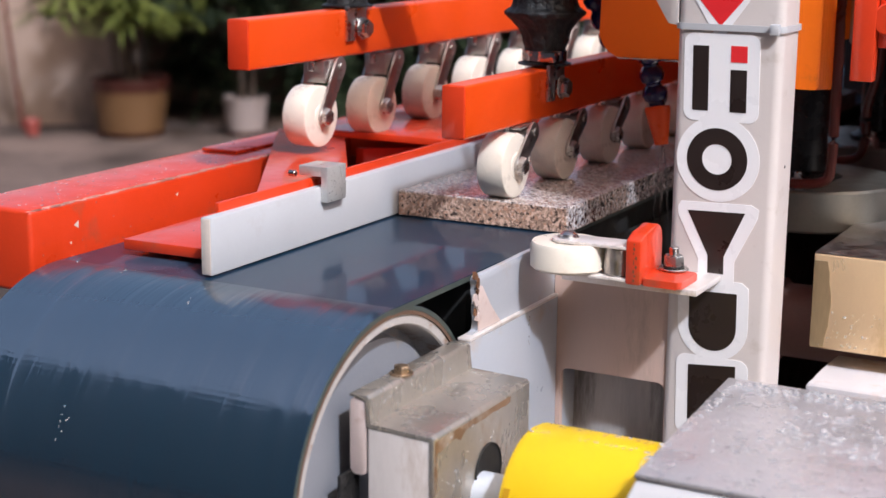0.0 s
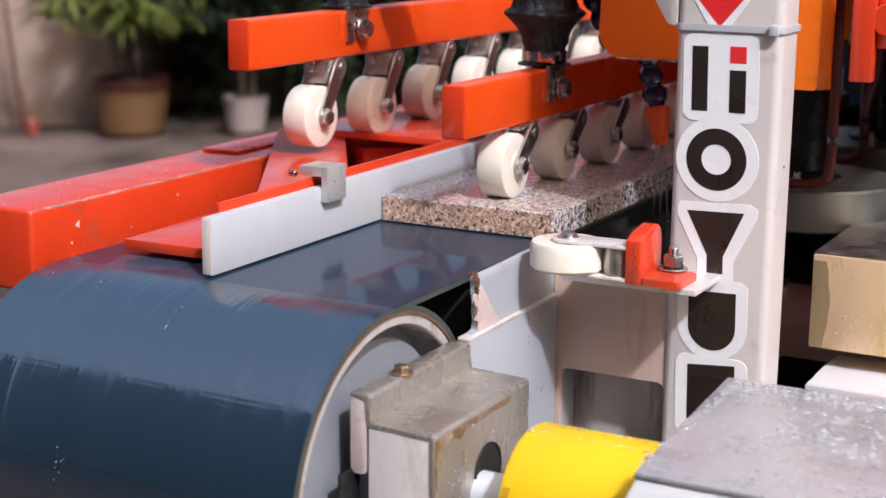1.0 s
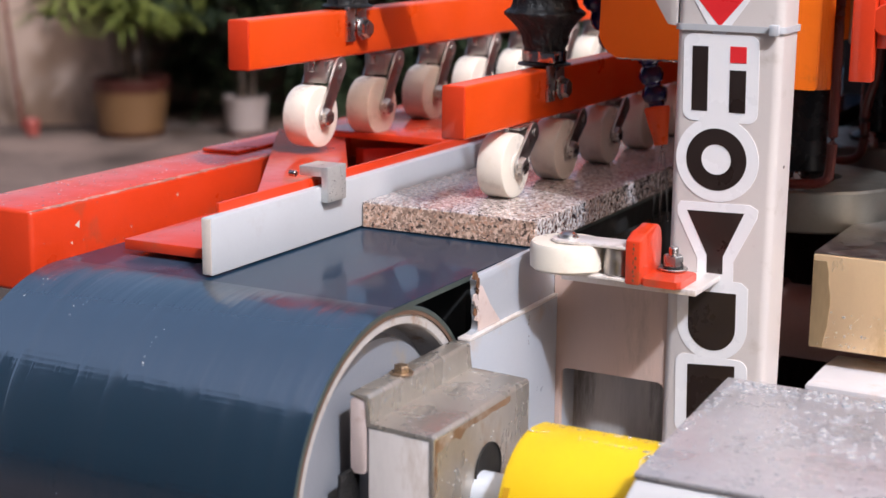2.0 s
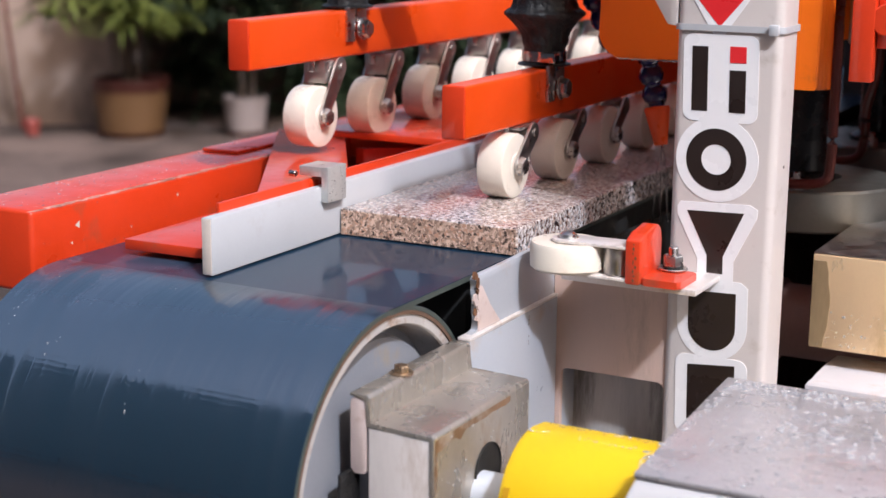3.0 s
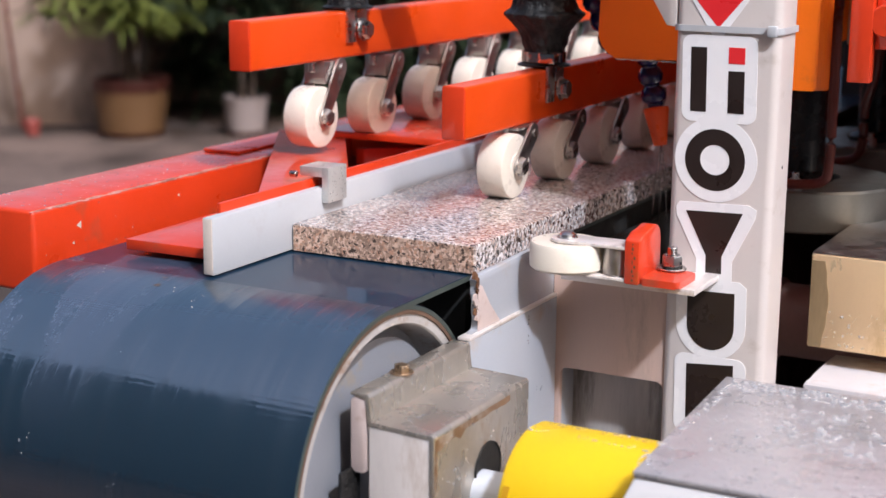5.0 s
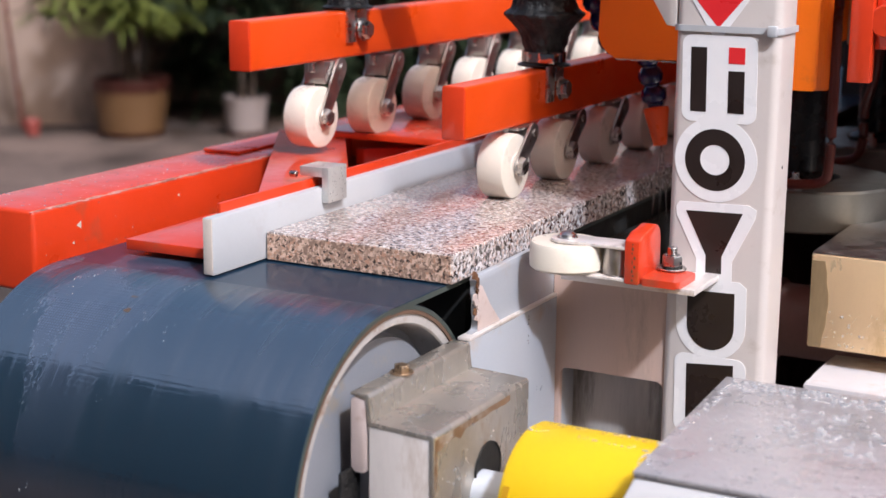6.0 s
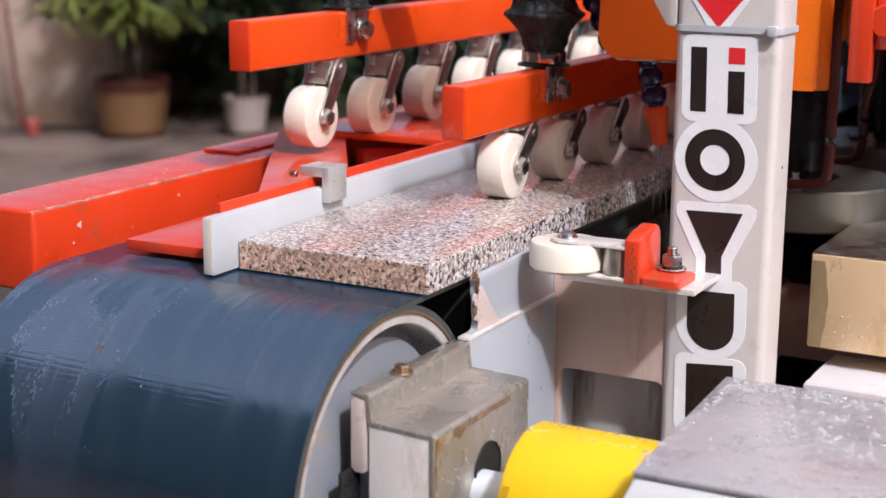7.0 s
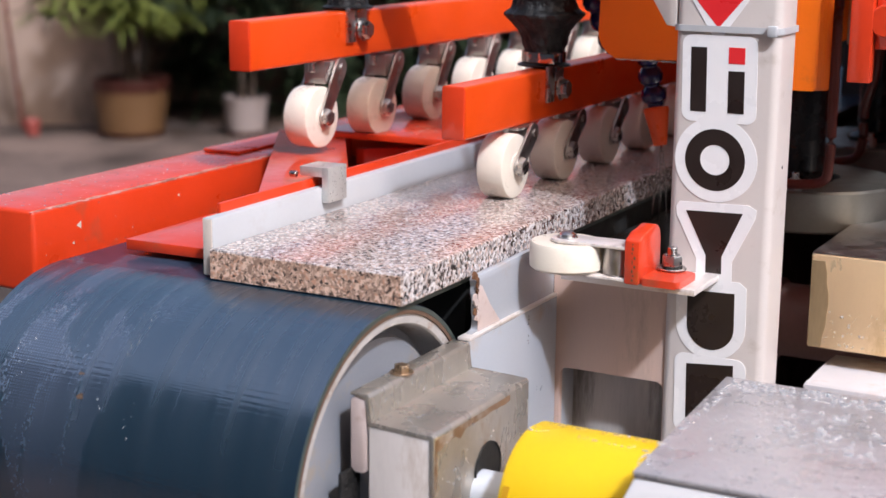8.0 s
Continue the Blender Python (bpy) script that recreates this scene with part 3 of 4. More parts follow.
clip = thing("hook_clip", (-0.004, 0.105, 0.03), "square aluminium hook clip over the guide strip", "clip")
bm = box(0.0004, 0.0062, 0.088, 0.1135, 0.0292, 0.0555, 0.0005)
part("hook", box(-0.0190, 0.0006, 0.0882, 0.1133, 0.0480, 0.0553, 0.0005, 2, bm), ALU, clip)
part("screw", rod(0.0025, 0.006, "x", (-0.0300, 0.092, 0.0480), 12), STEEL, clip)

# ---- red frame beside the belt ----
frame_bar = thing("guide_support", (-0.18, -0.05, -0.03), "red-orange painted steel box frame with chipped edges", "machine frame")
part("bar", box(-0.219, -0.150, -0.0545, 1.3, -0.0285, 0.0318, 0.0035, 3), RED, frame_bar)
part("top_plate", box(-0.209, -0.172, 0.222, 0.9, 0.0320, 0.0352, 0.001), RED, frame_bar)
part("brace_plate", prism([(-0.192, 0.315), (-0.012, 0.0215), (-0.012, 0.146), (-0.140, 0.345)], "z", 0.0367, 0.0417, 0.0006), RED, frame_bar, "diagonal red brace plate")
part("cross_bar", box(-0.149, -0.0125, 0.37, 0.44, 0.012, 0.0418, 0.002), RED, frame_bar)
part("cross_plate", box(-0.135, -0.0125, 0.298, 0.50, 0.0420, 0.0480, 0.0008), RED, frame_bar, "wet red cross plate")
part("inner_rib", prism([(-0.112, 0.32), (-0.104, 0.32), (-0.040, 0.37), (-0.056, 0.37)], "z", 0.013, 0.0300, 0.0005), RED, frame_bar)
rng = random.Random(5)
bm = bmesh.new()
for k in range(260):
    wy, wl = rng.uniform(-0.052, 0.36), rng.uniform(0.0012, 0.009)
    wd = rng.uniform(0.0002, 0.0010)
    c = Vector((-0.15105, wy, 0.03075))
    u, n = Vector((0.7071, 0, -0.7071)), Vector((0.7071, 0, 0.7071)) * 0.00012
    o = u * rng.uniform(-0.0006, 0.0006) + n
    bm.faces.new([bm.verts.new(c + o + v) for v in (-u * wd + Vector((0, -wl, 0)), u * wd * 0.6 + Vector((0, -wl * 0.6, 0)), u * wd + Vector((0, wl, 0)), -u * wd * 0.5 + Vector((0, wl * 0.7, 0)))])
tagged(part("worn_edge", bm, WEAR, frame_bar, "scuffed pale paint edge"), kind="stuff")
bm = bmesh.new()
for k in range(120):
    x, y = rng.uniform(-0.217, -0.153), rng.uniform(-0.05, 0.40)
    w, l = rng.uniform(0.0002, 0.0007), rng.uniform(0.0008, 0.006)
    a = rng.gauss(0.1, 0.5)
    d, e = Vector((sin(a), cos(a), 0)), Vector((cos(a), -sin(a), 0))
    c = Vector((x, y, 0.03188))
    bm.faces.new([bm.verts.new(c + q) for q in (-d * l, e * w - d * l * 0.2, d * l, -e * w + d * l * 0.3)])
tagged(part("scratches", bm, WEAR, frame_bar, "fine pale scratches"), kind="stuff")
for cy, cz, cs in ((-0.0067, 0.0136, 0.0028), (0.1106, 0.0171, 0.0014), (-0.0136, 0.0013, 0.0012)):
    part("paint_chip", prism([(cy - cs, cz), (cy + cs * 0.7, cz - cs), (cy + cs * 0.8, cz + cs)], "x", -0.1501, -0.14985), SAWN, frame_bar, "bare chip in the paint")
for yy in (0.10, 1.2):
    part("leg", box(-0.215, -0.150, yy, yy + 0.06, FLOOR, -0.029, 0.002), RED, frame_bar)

# ---- casters ----
WHEEL_R, WHEEL_W = 0.0254, 0.0228


def caster(at, drop, label):
    """A press roller: nylon wheel on two slanted arms under a channel bracket; at is the wheel's centre, drop the beam's underside."""
    x, y, z = at
    ob = thing("press_roller", (x, y, z), label, "press roller", "rollers under the beams")
    w = WHEEL_W / 2
    wheel = part("wheel", lathe([(0.006, -w), (WHEEL_R - 0.0022, -w), (WHEEL_R - 0.0006, -w + 0.0006), (WHEEL_R, -w + 0.0022),
                                 (WHEEL_R, w - 0.0022), (WHEEL_R - 0.0006, w - 0.0006), (WHEEL_R - 0.0022, w),
                                 (0.0105, w), (0.0100, w + 0.0005), (0.006, w + 0.0005), (0.006, -w)], "x", at, 56), NYLON, ob, "ivory nylon wheel")
    top = (y + 0.026, drop - 0.0065)
    for s in (-1, 1):
        ang = math.degrees(atan2(top[1] - z, top[0] - y))
        pts = arc(top[0], top[1], 0.0082, ang - 92, ang + 92, 8) + arc(y, z, 0.0066, ang + 92, ang + 268, 8)
        a = x + s * (w + 0.0006)
        part("arm", prism(pts, "x", min(a, a + s * 0.0022), max(a, a + s * 0.0022), 0.0003), DULL, ob)
        part("axle_bolt", hexagon(0.0125, 0.0045, "x", (x + s * (w + 0.0037), y, z), turn=AXES["x"] if s > 0 else AXES["x"] @ Matrix.Rotation(pi, 4, "X")), STEEL, ob)
        part("washer", rod(0.0075, 0.0010, "x", (x + s * (w + 0.0028) - (0.0010 if s < 0 else 0), y, z), 24, 0.0003), STEEL, ob)
        part("pivot_rivet", rod(0.0035, 0.0015, "x", (x + s * (w + 0.0028) - (0.0015 if s < 0 else 0), top[0], top[1]), 16, 0.0004), DULL, ob)
    part("bracket", box(x - 0.0105, x + 0.0105, y + 0.006, y + 0.034, z + WHEEL_R + 0.0012, drop - 0.0004, 0.0012), DULL, ob)
    part("pivot_pin", rod(0.003, 2 * w + 0.004, "x", (x - w - 0.002, top[0], top[1]), 12), DULL, ob)
    part("mount_screw", rod(0.0032, 0.009, "z", (x, y + 0.002, drop - 0.0092), 12), STEEL, ob)
    return ob


FRONT_X, BACK_X = 0.0856, -0.0915
front_first = caster((FRONT_X, 0.2175, THICK + WHEEL_R), 0.0760, "ivory nylon press roller rolling on the granite strip")
FRONT = [front_first] + [copy_thing(front_first, pose(FRONT_X, 0.2175 + 0.0975 * i, THICK + WHEEL_R)) for i in range(1, 8)]
back_first = caster((BACK_X, 0.2150, 0.0722), 0.1179, "ivory nylon press roller hanging free above the red frame")
for i in range(1, 8):
    copy_thing(back_first, pose(BACK_X, 0.2150 + 0.0980 * i, 0.0722 - (0.002 if i == 1 else 0.0)))


def beam(x0, x1, y0, y1, z0, z1, tab_y, label):
    ob = thing("roller_beam", ((x0 + x1) / 2, y0, z0), label, "beam", "beams of the press rollers")
    part("tube", prism(round_rect(x0, x1, z0, z1, 0.0022), "y", y0, y1), BEAM_RED, ob)
    part("end_cap", box(x0 + 0.0006, x1 - 0.0006, y0 - 0.0012, y0 + 0.001, z0 + 0.0006, z1 - 0.0006, 0.0006), RED, ob)
    tab = part("tab", box(x1 + 0.0002, x1 + 0.0032, tab_y, tab_y + 0.0125, z1 - 0.0262, z1 + 0.003, 0.0006), STEEL, ob, "bright zinc tab")
    part("tab", box(x1 + 0.0002, x1 + 0.0032, tab_y + 0.014, tab_y + 0.030, z1 - 0.010, z1 + 0.004, 0.0006), STEEL, ob)
    by, bz = tab_y + 0.023, z1 - 0.0165
    part("washer", rod(0.0095, 0.0016, "x", (x1 + 0.0034, by, bz), 28, 0.0004), STEEL, ob)
    part("bolt", hexagon(0.0135, 0.006, "x", (x1 + 0.005, by, bz)), STEEL, ob)
    return ob


beam(0.0736, 0.0931, 0.1378, 1.05, 0.0760, 0.1155, 0.2765, "red-orange painted steel tube beam carrying nylon rollers")
beam(-0.1033, -0.0832, 0.1190, 1.05, 0.1179, 0.1568, 0.2560, "red-orange painted steel tube beam held above the frame")


def bellows(x, y, z, top, label, clamped=True):
    ob = thing("bellows", (x, y, z), label, "bellows")
    p = [(0.0, 0.0012), (0.0215, 0.0014), (0.0218, 0.0026), (0.0172, 0.0042), (0.0165, 0.015), (0.0185, 0.019), (0.0192, 0.0245), (0.0215, 0.030), (0.0270, 0.0365), (0.0322, 0.0415), (0.0326, 0.0438), (0.0275, 0.0475),
         (0.0250, 0.056), (0.0315, 0.064), (0.030, 0.070), (0.030, top), (0, top)]
    fine = []
    for (r0, h0), (r1, h1) in zip(p, p[1:]):
        fine += [(r0 + (r1 - r0) * k / 3, h0 + (h1 - h0) * k / 3) for k in range(3)]
    bm = lathe(fine + [p[-1]], "z", (x, y, z), 96)
    for v in bm.verts:
        u, w, h = v.co.x - x, v.co.y - y, v.co.z - z
        a = atan2(w, u)
        if h > 0.004:
            q = 1 + 0.035 * sin(7 * a + 90 * h) * sin(160 * h + 2 * a) + 0.03 * sin(3 * a - 60 * h) + 0.018 * sin(17 * a + 240 * h)
            v.co.x, v.co.y = x + u * q, y + w * q
    part("sleeve", bm, RUBBER, ob, smooth=60)
    if clamped:
        part("hose_clamp", lathe([(0.0172, 0.005), (0.0182, 0.005), (0.0182, 0.013), (0.0172, 0.013), (0.0172, 0.005)], "z", (x, y, z), 40), CHROME, ob, "bright worm-drive clamp")
    if clamped:
        part("clamp_screw", box(x + 0.006, x + 0.020, y - 0.024, y - 0.014, z + 0.005, z + 0.013, 0.0012), CHROME, ob)
    part("neck", rod(0.012, 0.008, "z", (x, y, z - 0.0002), 24), BLACK, ob)
    return ob


bellows(0.0810, 0.300, 0.1157, 0.0970, "black rubber bellows with a steel hose clamp on the beam")
bellows(-0.0930, 0.2765, 0.1570, 0.0558, "black rubber bellows on the raised beam", False)

# ---- added bridge over the rollers, out of view ----
bridge = thing("shade_bridge", (0.10, 0.75, 0.34), "added grey bridge, unseen, that shades the rollers and carries their beams", "machine bridge")
# girder and hung box are invented to block sun from the rear rollers
part("shade_girder", box(0.124, 0.465, 0.2720, 1.35, 0.2140, 0.246, 0.004), GREY, bridge)
part("hanger", box(0.127, 0.144, 0.2622, 0.2800, 0.2462, 0.380, 0.002), GREY, bridge)
part("sun_blocker", box(0.126, 0.145, 0.105, 0.262, 0.3250, 0.380, 0.003), GREY, bridge)
part("cross_arm", box(-0.125, 0.1235, 0.276, 0.312, 0.2128, 0.240, 0.003), GREY, bridge)
part("cross_arm", box(-0.125, 0.1235, 0.84, 0.88, 0.2128, 0.240, 0.003), GREY, bridge)
for bx, by, bz in ((0.0810, 0.86, 0.1157), (-0.0930, 0.86, 0.157)):
    part("push_rod", rod(0.012, 0.214 - bz, "z", (bx, by, bz), 20), STEEL, bridge)

# ---- take-up bearing block beside the drum ----
block = thing("bearing_block", (0.18, -0.04, -0.30), "stained folded sheet-steel bearing cover with water drops", "bearing cover")
bm = bmesh.new()
prism([(0.1462, -0.0379), (0.1582, -0.0379), (0.1600, -0.0400), (0.1600, -0.0558), (0.2012, -0.0558), (0.2032, -0.0578), (0.2032, -0.30), (0.2010, -0.30), (0.2010, -0.0582),
       (0.1578, -0.0582), (0.1578, -0.0401), (0.1462, -0.0401)], "y", -0.1094, 0.0205, 0.0009, bm)
part("cover", bm, INOX, block)
# front gets a paler steel than the cover to look brightly lit
part("front_panel", box(0.1590, 0.2008, -0.1090, -0.1070, -0.30, -0.0584, 0.0004), PLATE, block, "worn steel front in a paler, lit tone")
RUST_RUN = shade("rust_run", (0.26, 0.15, 0.08), 0.40, 0.35, spread=0.4, size=60, dirt=(0.46, 0.38, 0.30), dirt_amount=0.5, dirt_size=70)
rng = random.Random(19)
run = [(-0.1075 + 0.0062 * k, -0.0622 - rng.uniform(0.0, 0.0065) * (1.0 - 0.035 * k)) for k in range(17)]
part("rust_run", prism([(-0.1075, -0.0592), (-0.0083, -0.0592)] + run[::-1], "x", 0.20322, 0.20340), RUST_RUN, block, "brown rust run below the fold")
part("rust_run", prism([(-0.1085, -0.0600), (-0.1062, -0.0600), (-0.1052, -0.080), (-0.1068, -0.105), (-0.1058, -0.150), (-0.1085, -0.170)], "x", 0.20322, 0.20338), RUST_RUN, block, "brown rust run down the corner")
part("flange", prism(round_rect(0.1464, 0.1572, -0.088, -0.0408, 0.003), "y", -0.1086, -0.1016, 0.0006), PINKISH, block, "grey painted flange end")
part("guard_plate", box(0.1452, 0.1474, -0.1215, -0.1000, -0.30, -0.0860, 0.0004), RUBBER, block, "dark rubber guard")
part("washer", rod(0.0076, 0.0012, "z", (0.1545, -0.062, -0.0379), 28, 0.0003), BRONZE, block, "rusty washer")
part("screw_head", hexagon(0.0090, 0.0042, "z", (0.1545, -0.062, -0.0366)), BRONZE, block, "rusty hexagon screw head")
part("slot", lathe([(0, 0.0), (0.0175, 0.0), (0.0175, 0.0016), (0.0168, 0.0016), (0.0168, 0.0008), (0, 0.0008)], "x", (0.2030, -0.0395, -0.0985), 40), HOLLOW_SHADE, block, "dark round hole")
part("backing", box(0.1590, 0.2000, -0.1060, 0.0190, -0.30, -0.0600, 0.0), HOLLOW_SHADE, block)

shaft = thing("drive_coupling", (0.26, -0.0490, -0.1100), "yellow plastic coupling on a steel shaft", "coupling")
part("shaft", rod(0.0135, 0.06, "x", (0.1990, -0.0490, -0.1100), 32, 0.001), PALE, shaft)
part("hub", rod(0.0175, 0.010, "x", (0.2260, -0.0490, -0.1100), 32, 0.001), PALE, shaft)
part("slot", prism(arc(-0.0490, -0.1100, 0.0497, 150, 168, 6) + arc(-0.0490, -0.1100, 0.0490, 168, 150, 6), "x", 0.2400, 0.2440), SLOT_SHADE, shaft, "narrow slot drawn in shaded yellow")
part("sleeve", lathe([(0.012, 0.0), (0.044, 0.0), (0.0475, 0.0015), (0.0495, 0.005), (0.0495, 0.13), (0.012, 0.13), (0.012, 0.0)], "x", (0.2355, -0.0490, -0.1100), 72), YELLOW, shaft, "yellow ribbed plastic sleeve")

gear = thing("gearbox_cover", (0.42, -0.03, -0.30), "wet aluminium gearbox cover speckled with water drops", "gearbox")
bm = bmesh.new()                  # the case widens downwards below its lid
top = [bm.verts.new((u, v, -0.0540)) for u, v in ((0.3303, -0.1187), (0.62, -0.1187), (0.62, 0.0695), (0.3202, 0.0695))]
mid = [bm.verts.new((u, v, -0.1000)) for u, v in ((0.3110, -0.1290), (0.62, -0.1290), (0.62, 0.0695), (0.3080, 0.0695))]
low = [bm.verts.new((u, v, -0.3000)) for u, v in ((0.3110, -0.1290), (0.62, -0.1290), (0.62, 0.0695), (0.3080, 0.0695))]
bm.faces.new(top)
bm.faces.new(low)
for p, q in ((top, mid), (mid, low)):
    for k in range(4):
        bm.faces.new((p[k], p[(k + 1) % 4], q[(k + 1) % 4], q[k]))
bmesh.ops.bevel(bm, geom=list(bm.edges), offset=0.002, segments=2, profile=0.5, affect="EDGES")
part("case", bm, CASE, gear, "pale painted case")
part("lid", prism([(0.3295, -0.1195), (0.62, -0.1195), (0.62, 0.0705), (0.3194, 0.0705)], "z", -0.0538, -0.0500, 0.0014), WET_INOX, gear, "wet aluminium lid")


# ---- machine body, post and sticker ----
POST_Y = 0.160
body = thing("steel_chassis", (0.2, 0.4, FLOOR), "grey painted steel machine body with a rounded cut-out, bounce-tinted panel", "machine body")


def cut_panel(x0, x1, z0, z1, hole, y0, y1):
    """A plate with an opening right through it."""
    hx0, hx1, hz0, hz1, r = hole
    cx = (hx0 + hx1) / 2
    bm = bmesh.new()
    right = [(cx, hz0)] + arc(hx1 - r, hz0 + r, r, 270, 360, 6) + arc(hx1 - r, hz1 - r, r, 0, 90, 6) + [(cx, hz1), (cx, z1), (x1, z1), (x1, z0), (cx, z0)]
    left = [(cx, hz1)] + arc(hx0 + r, hz1 - r, r, 90, 180, 6) + arc(hx0 + r, hz0 + r, r, 180, 270, 6) + [(cx, hz0), (cx, z0), (x0, z0), (x0, z1), (cx, z1)]
    prism(right, "y", y0, y1, 0, bm)
    prism(left, "y", y0, y1, 0, bm)
    return bm


part("cross_panel", cut_panel(0.1556, 0.2560, -0.70, -0.0130, (0.1618, 0.2436, -0.1450, -0.0925, 0.006), POST_Y + 0.004, POST_Y + 0.009), PANEL_BOUNCE, body)
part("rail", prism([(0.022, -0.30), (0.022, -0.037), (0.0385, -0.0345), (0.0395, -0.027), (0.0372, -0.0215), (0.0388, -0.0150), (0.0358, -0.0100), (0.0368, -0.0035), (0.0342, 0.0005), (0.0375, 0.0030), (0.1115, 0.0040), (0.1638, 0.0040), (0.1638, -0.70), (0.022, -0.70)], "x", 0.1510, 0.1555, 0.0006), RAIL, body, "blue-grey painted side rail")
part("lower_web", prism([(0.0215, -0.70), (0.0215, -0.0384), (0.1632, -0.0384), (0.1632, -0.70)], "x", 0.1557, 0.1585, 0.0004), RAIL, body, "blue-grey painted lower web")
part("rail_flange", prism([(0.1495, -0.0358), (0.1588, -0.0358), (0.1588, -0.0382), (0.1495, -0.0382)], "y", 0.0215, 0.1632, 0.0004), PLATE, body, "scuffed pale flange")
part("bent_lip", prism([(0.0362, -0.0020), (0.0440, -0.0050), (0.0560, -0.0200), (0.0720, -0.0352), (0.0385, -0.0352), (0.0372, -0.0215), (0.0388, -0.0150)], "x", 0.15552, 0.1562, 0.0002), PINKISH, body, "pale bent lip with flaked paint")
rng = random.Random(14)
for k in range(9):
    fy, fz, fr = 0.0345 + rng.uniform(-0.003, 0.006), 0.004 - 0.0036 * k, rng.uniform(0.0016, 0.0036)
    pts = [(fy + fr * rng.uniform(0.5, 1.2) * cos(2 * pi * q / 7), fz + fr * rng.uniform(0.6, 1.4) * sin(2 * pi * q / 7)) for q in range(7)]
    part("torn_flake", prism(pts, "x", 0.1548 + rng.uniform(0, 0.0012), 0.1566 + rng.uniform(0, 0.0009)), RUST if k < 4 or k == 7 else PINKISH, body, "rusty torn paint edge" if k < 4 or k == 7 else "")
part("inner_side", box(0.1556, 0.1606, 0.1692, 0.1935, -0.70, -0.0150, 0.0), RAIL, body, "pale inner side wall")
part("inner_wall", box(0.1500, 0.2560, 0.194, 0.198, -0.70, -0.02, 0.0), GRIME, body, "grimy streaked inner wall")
part("side_wall", box(0.1450, 0.1505, 0.1620, 1.3, -0.70, -0.020, 0.0005), HOLLOW_SHADE, body)
# cover added beyond the right edge of view to keep light off the heads
part("side_shade_cover", box(0.440, 0.446, 0.465, 1.215, FLOOR, 0.2120, 0.001), RED, body, "added red side cover, unseen, that shades the heads")
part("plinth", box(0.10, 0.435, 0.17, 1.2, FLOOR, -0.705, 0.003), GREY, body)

post = thing("post", (0.281, POST_Y + 0.02, FLOOR), "grey painted rectangular steel post with a white vinyl sticker", "post")
part("tube", prism(round_rect(0.2436, 0.3176, POST_Y, POST_Y + 0.0402, 0.0062), "z", FLOOR, 0.42), GREY, post)
part("gusset", prism([(0.2432, 0.1640), (0.2432, 0.30), (0.205, 0.30), (0.205, 0.215), (0.236, 0.1650)], "y", POST_Y + 0.002, POST_Y + 0.008, 0.001), GREY, post)


def lean(points):
    """The sticker runs slightly off the post's own line."""
    return [(u + (0.16 - v) * 0.024, v) for u, v in points]


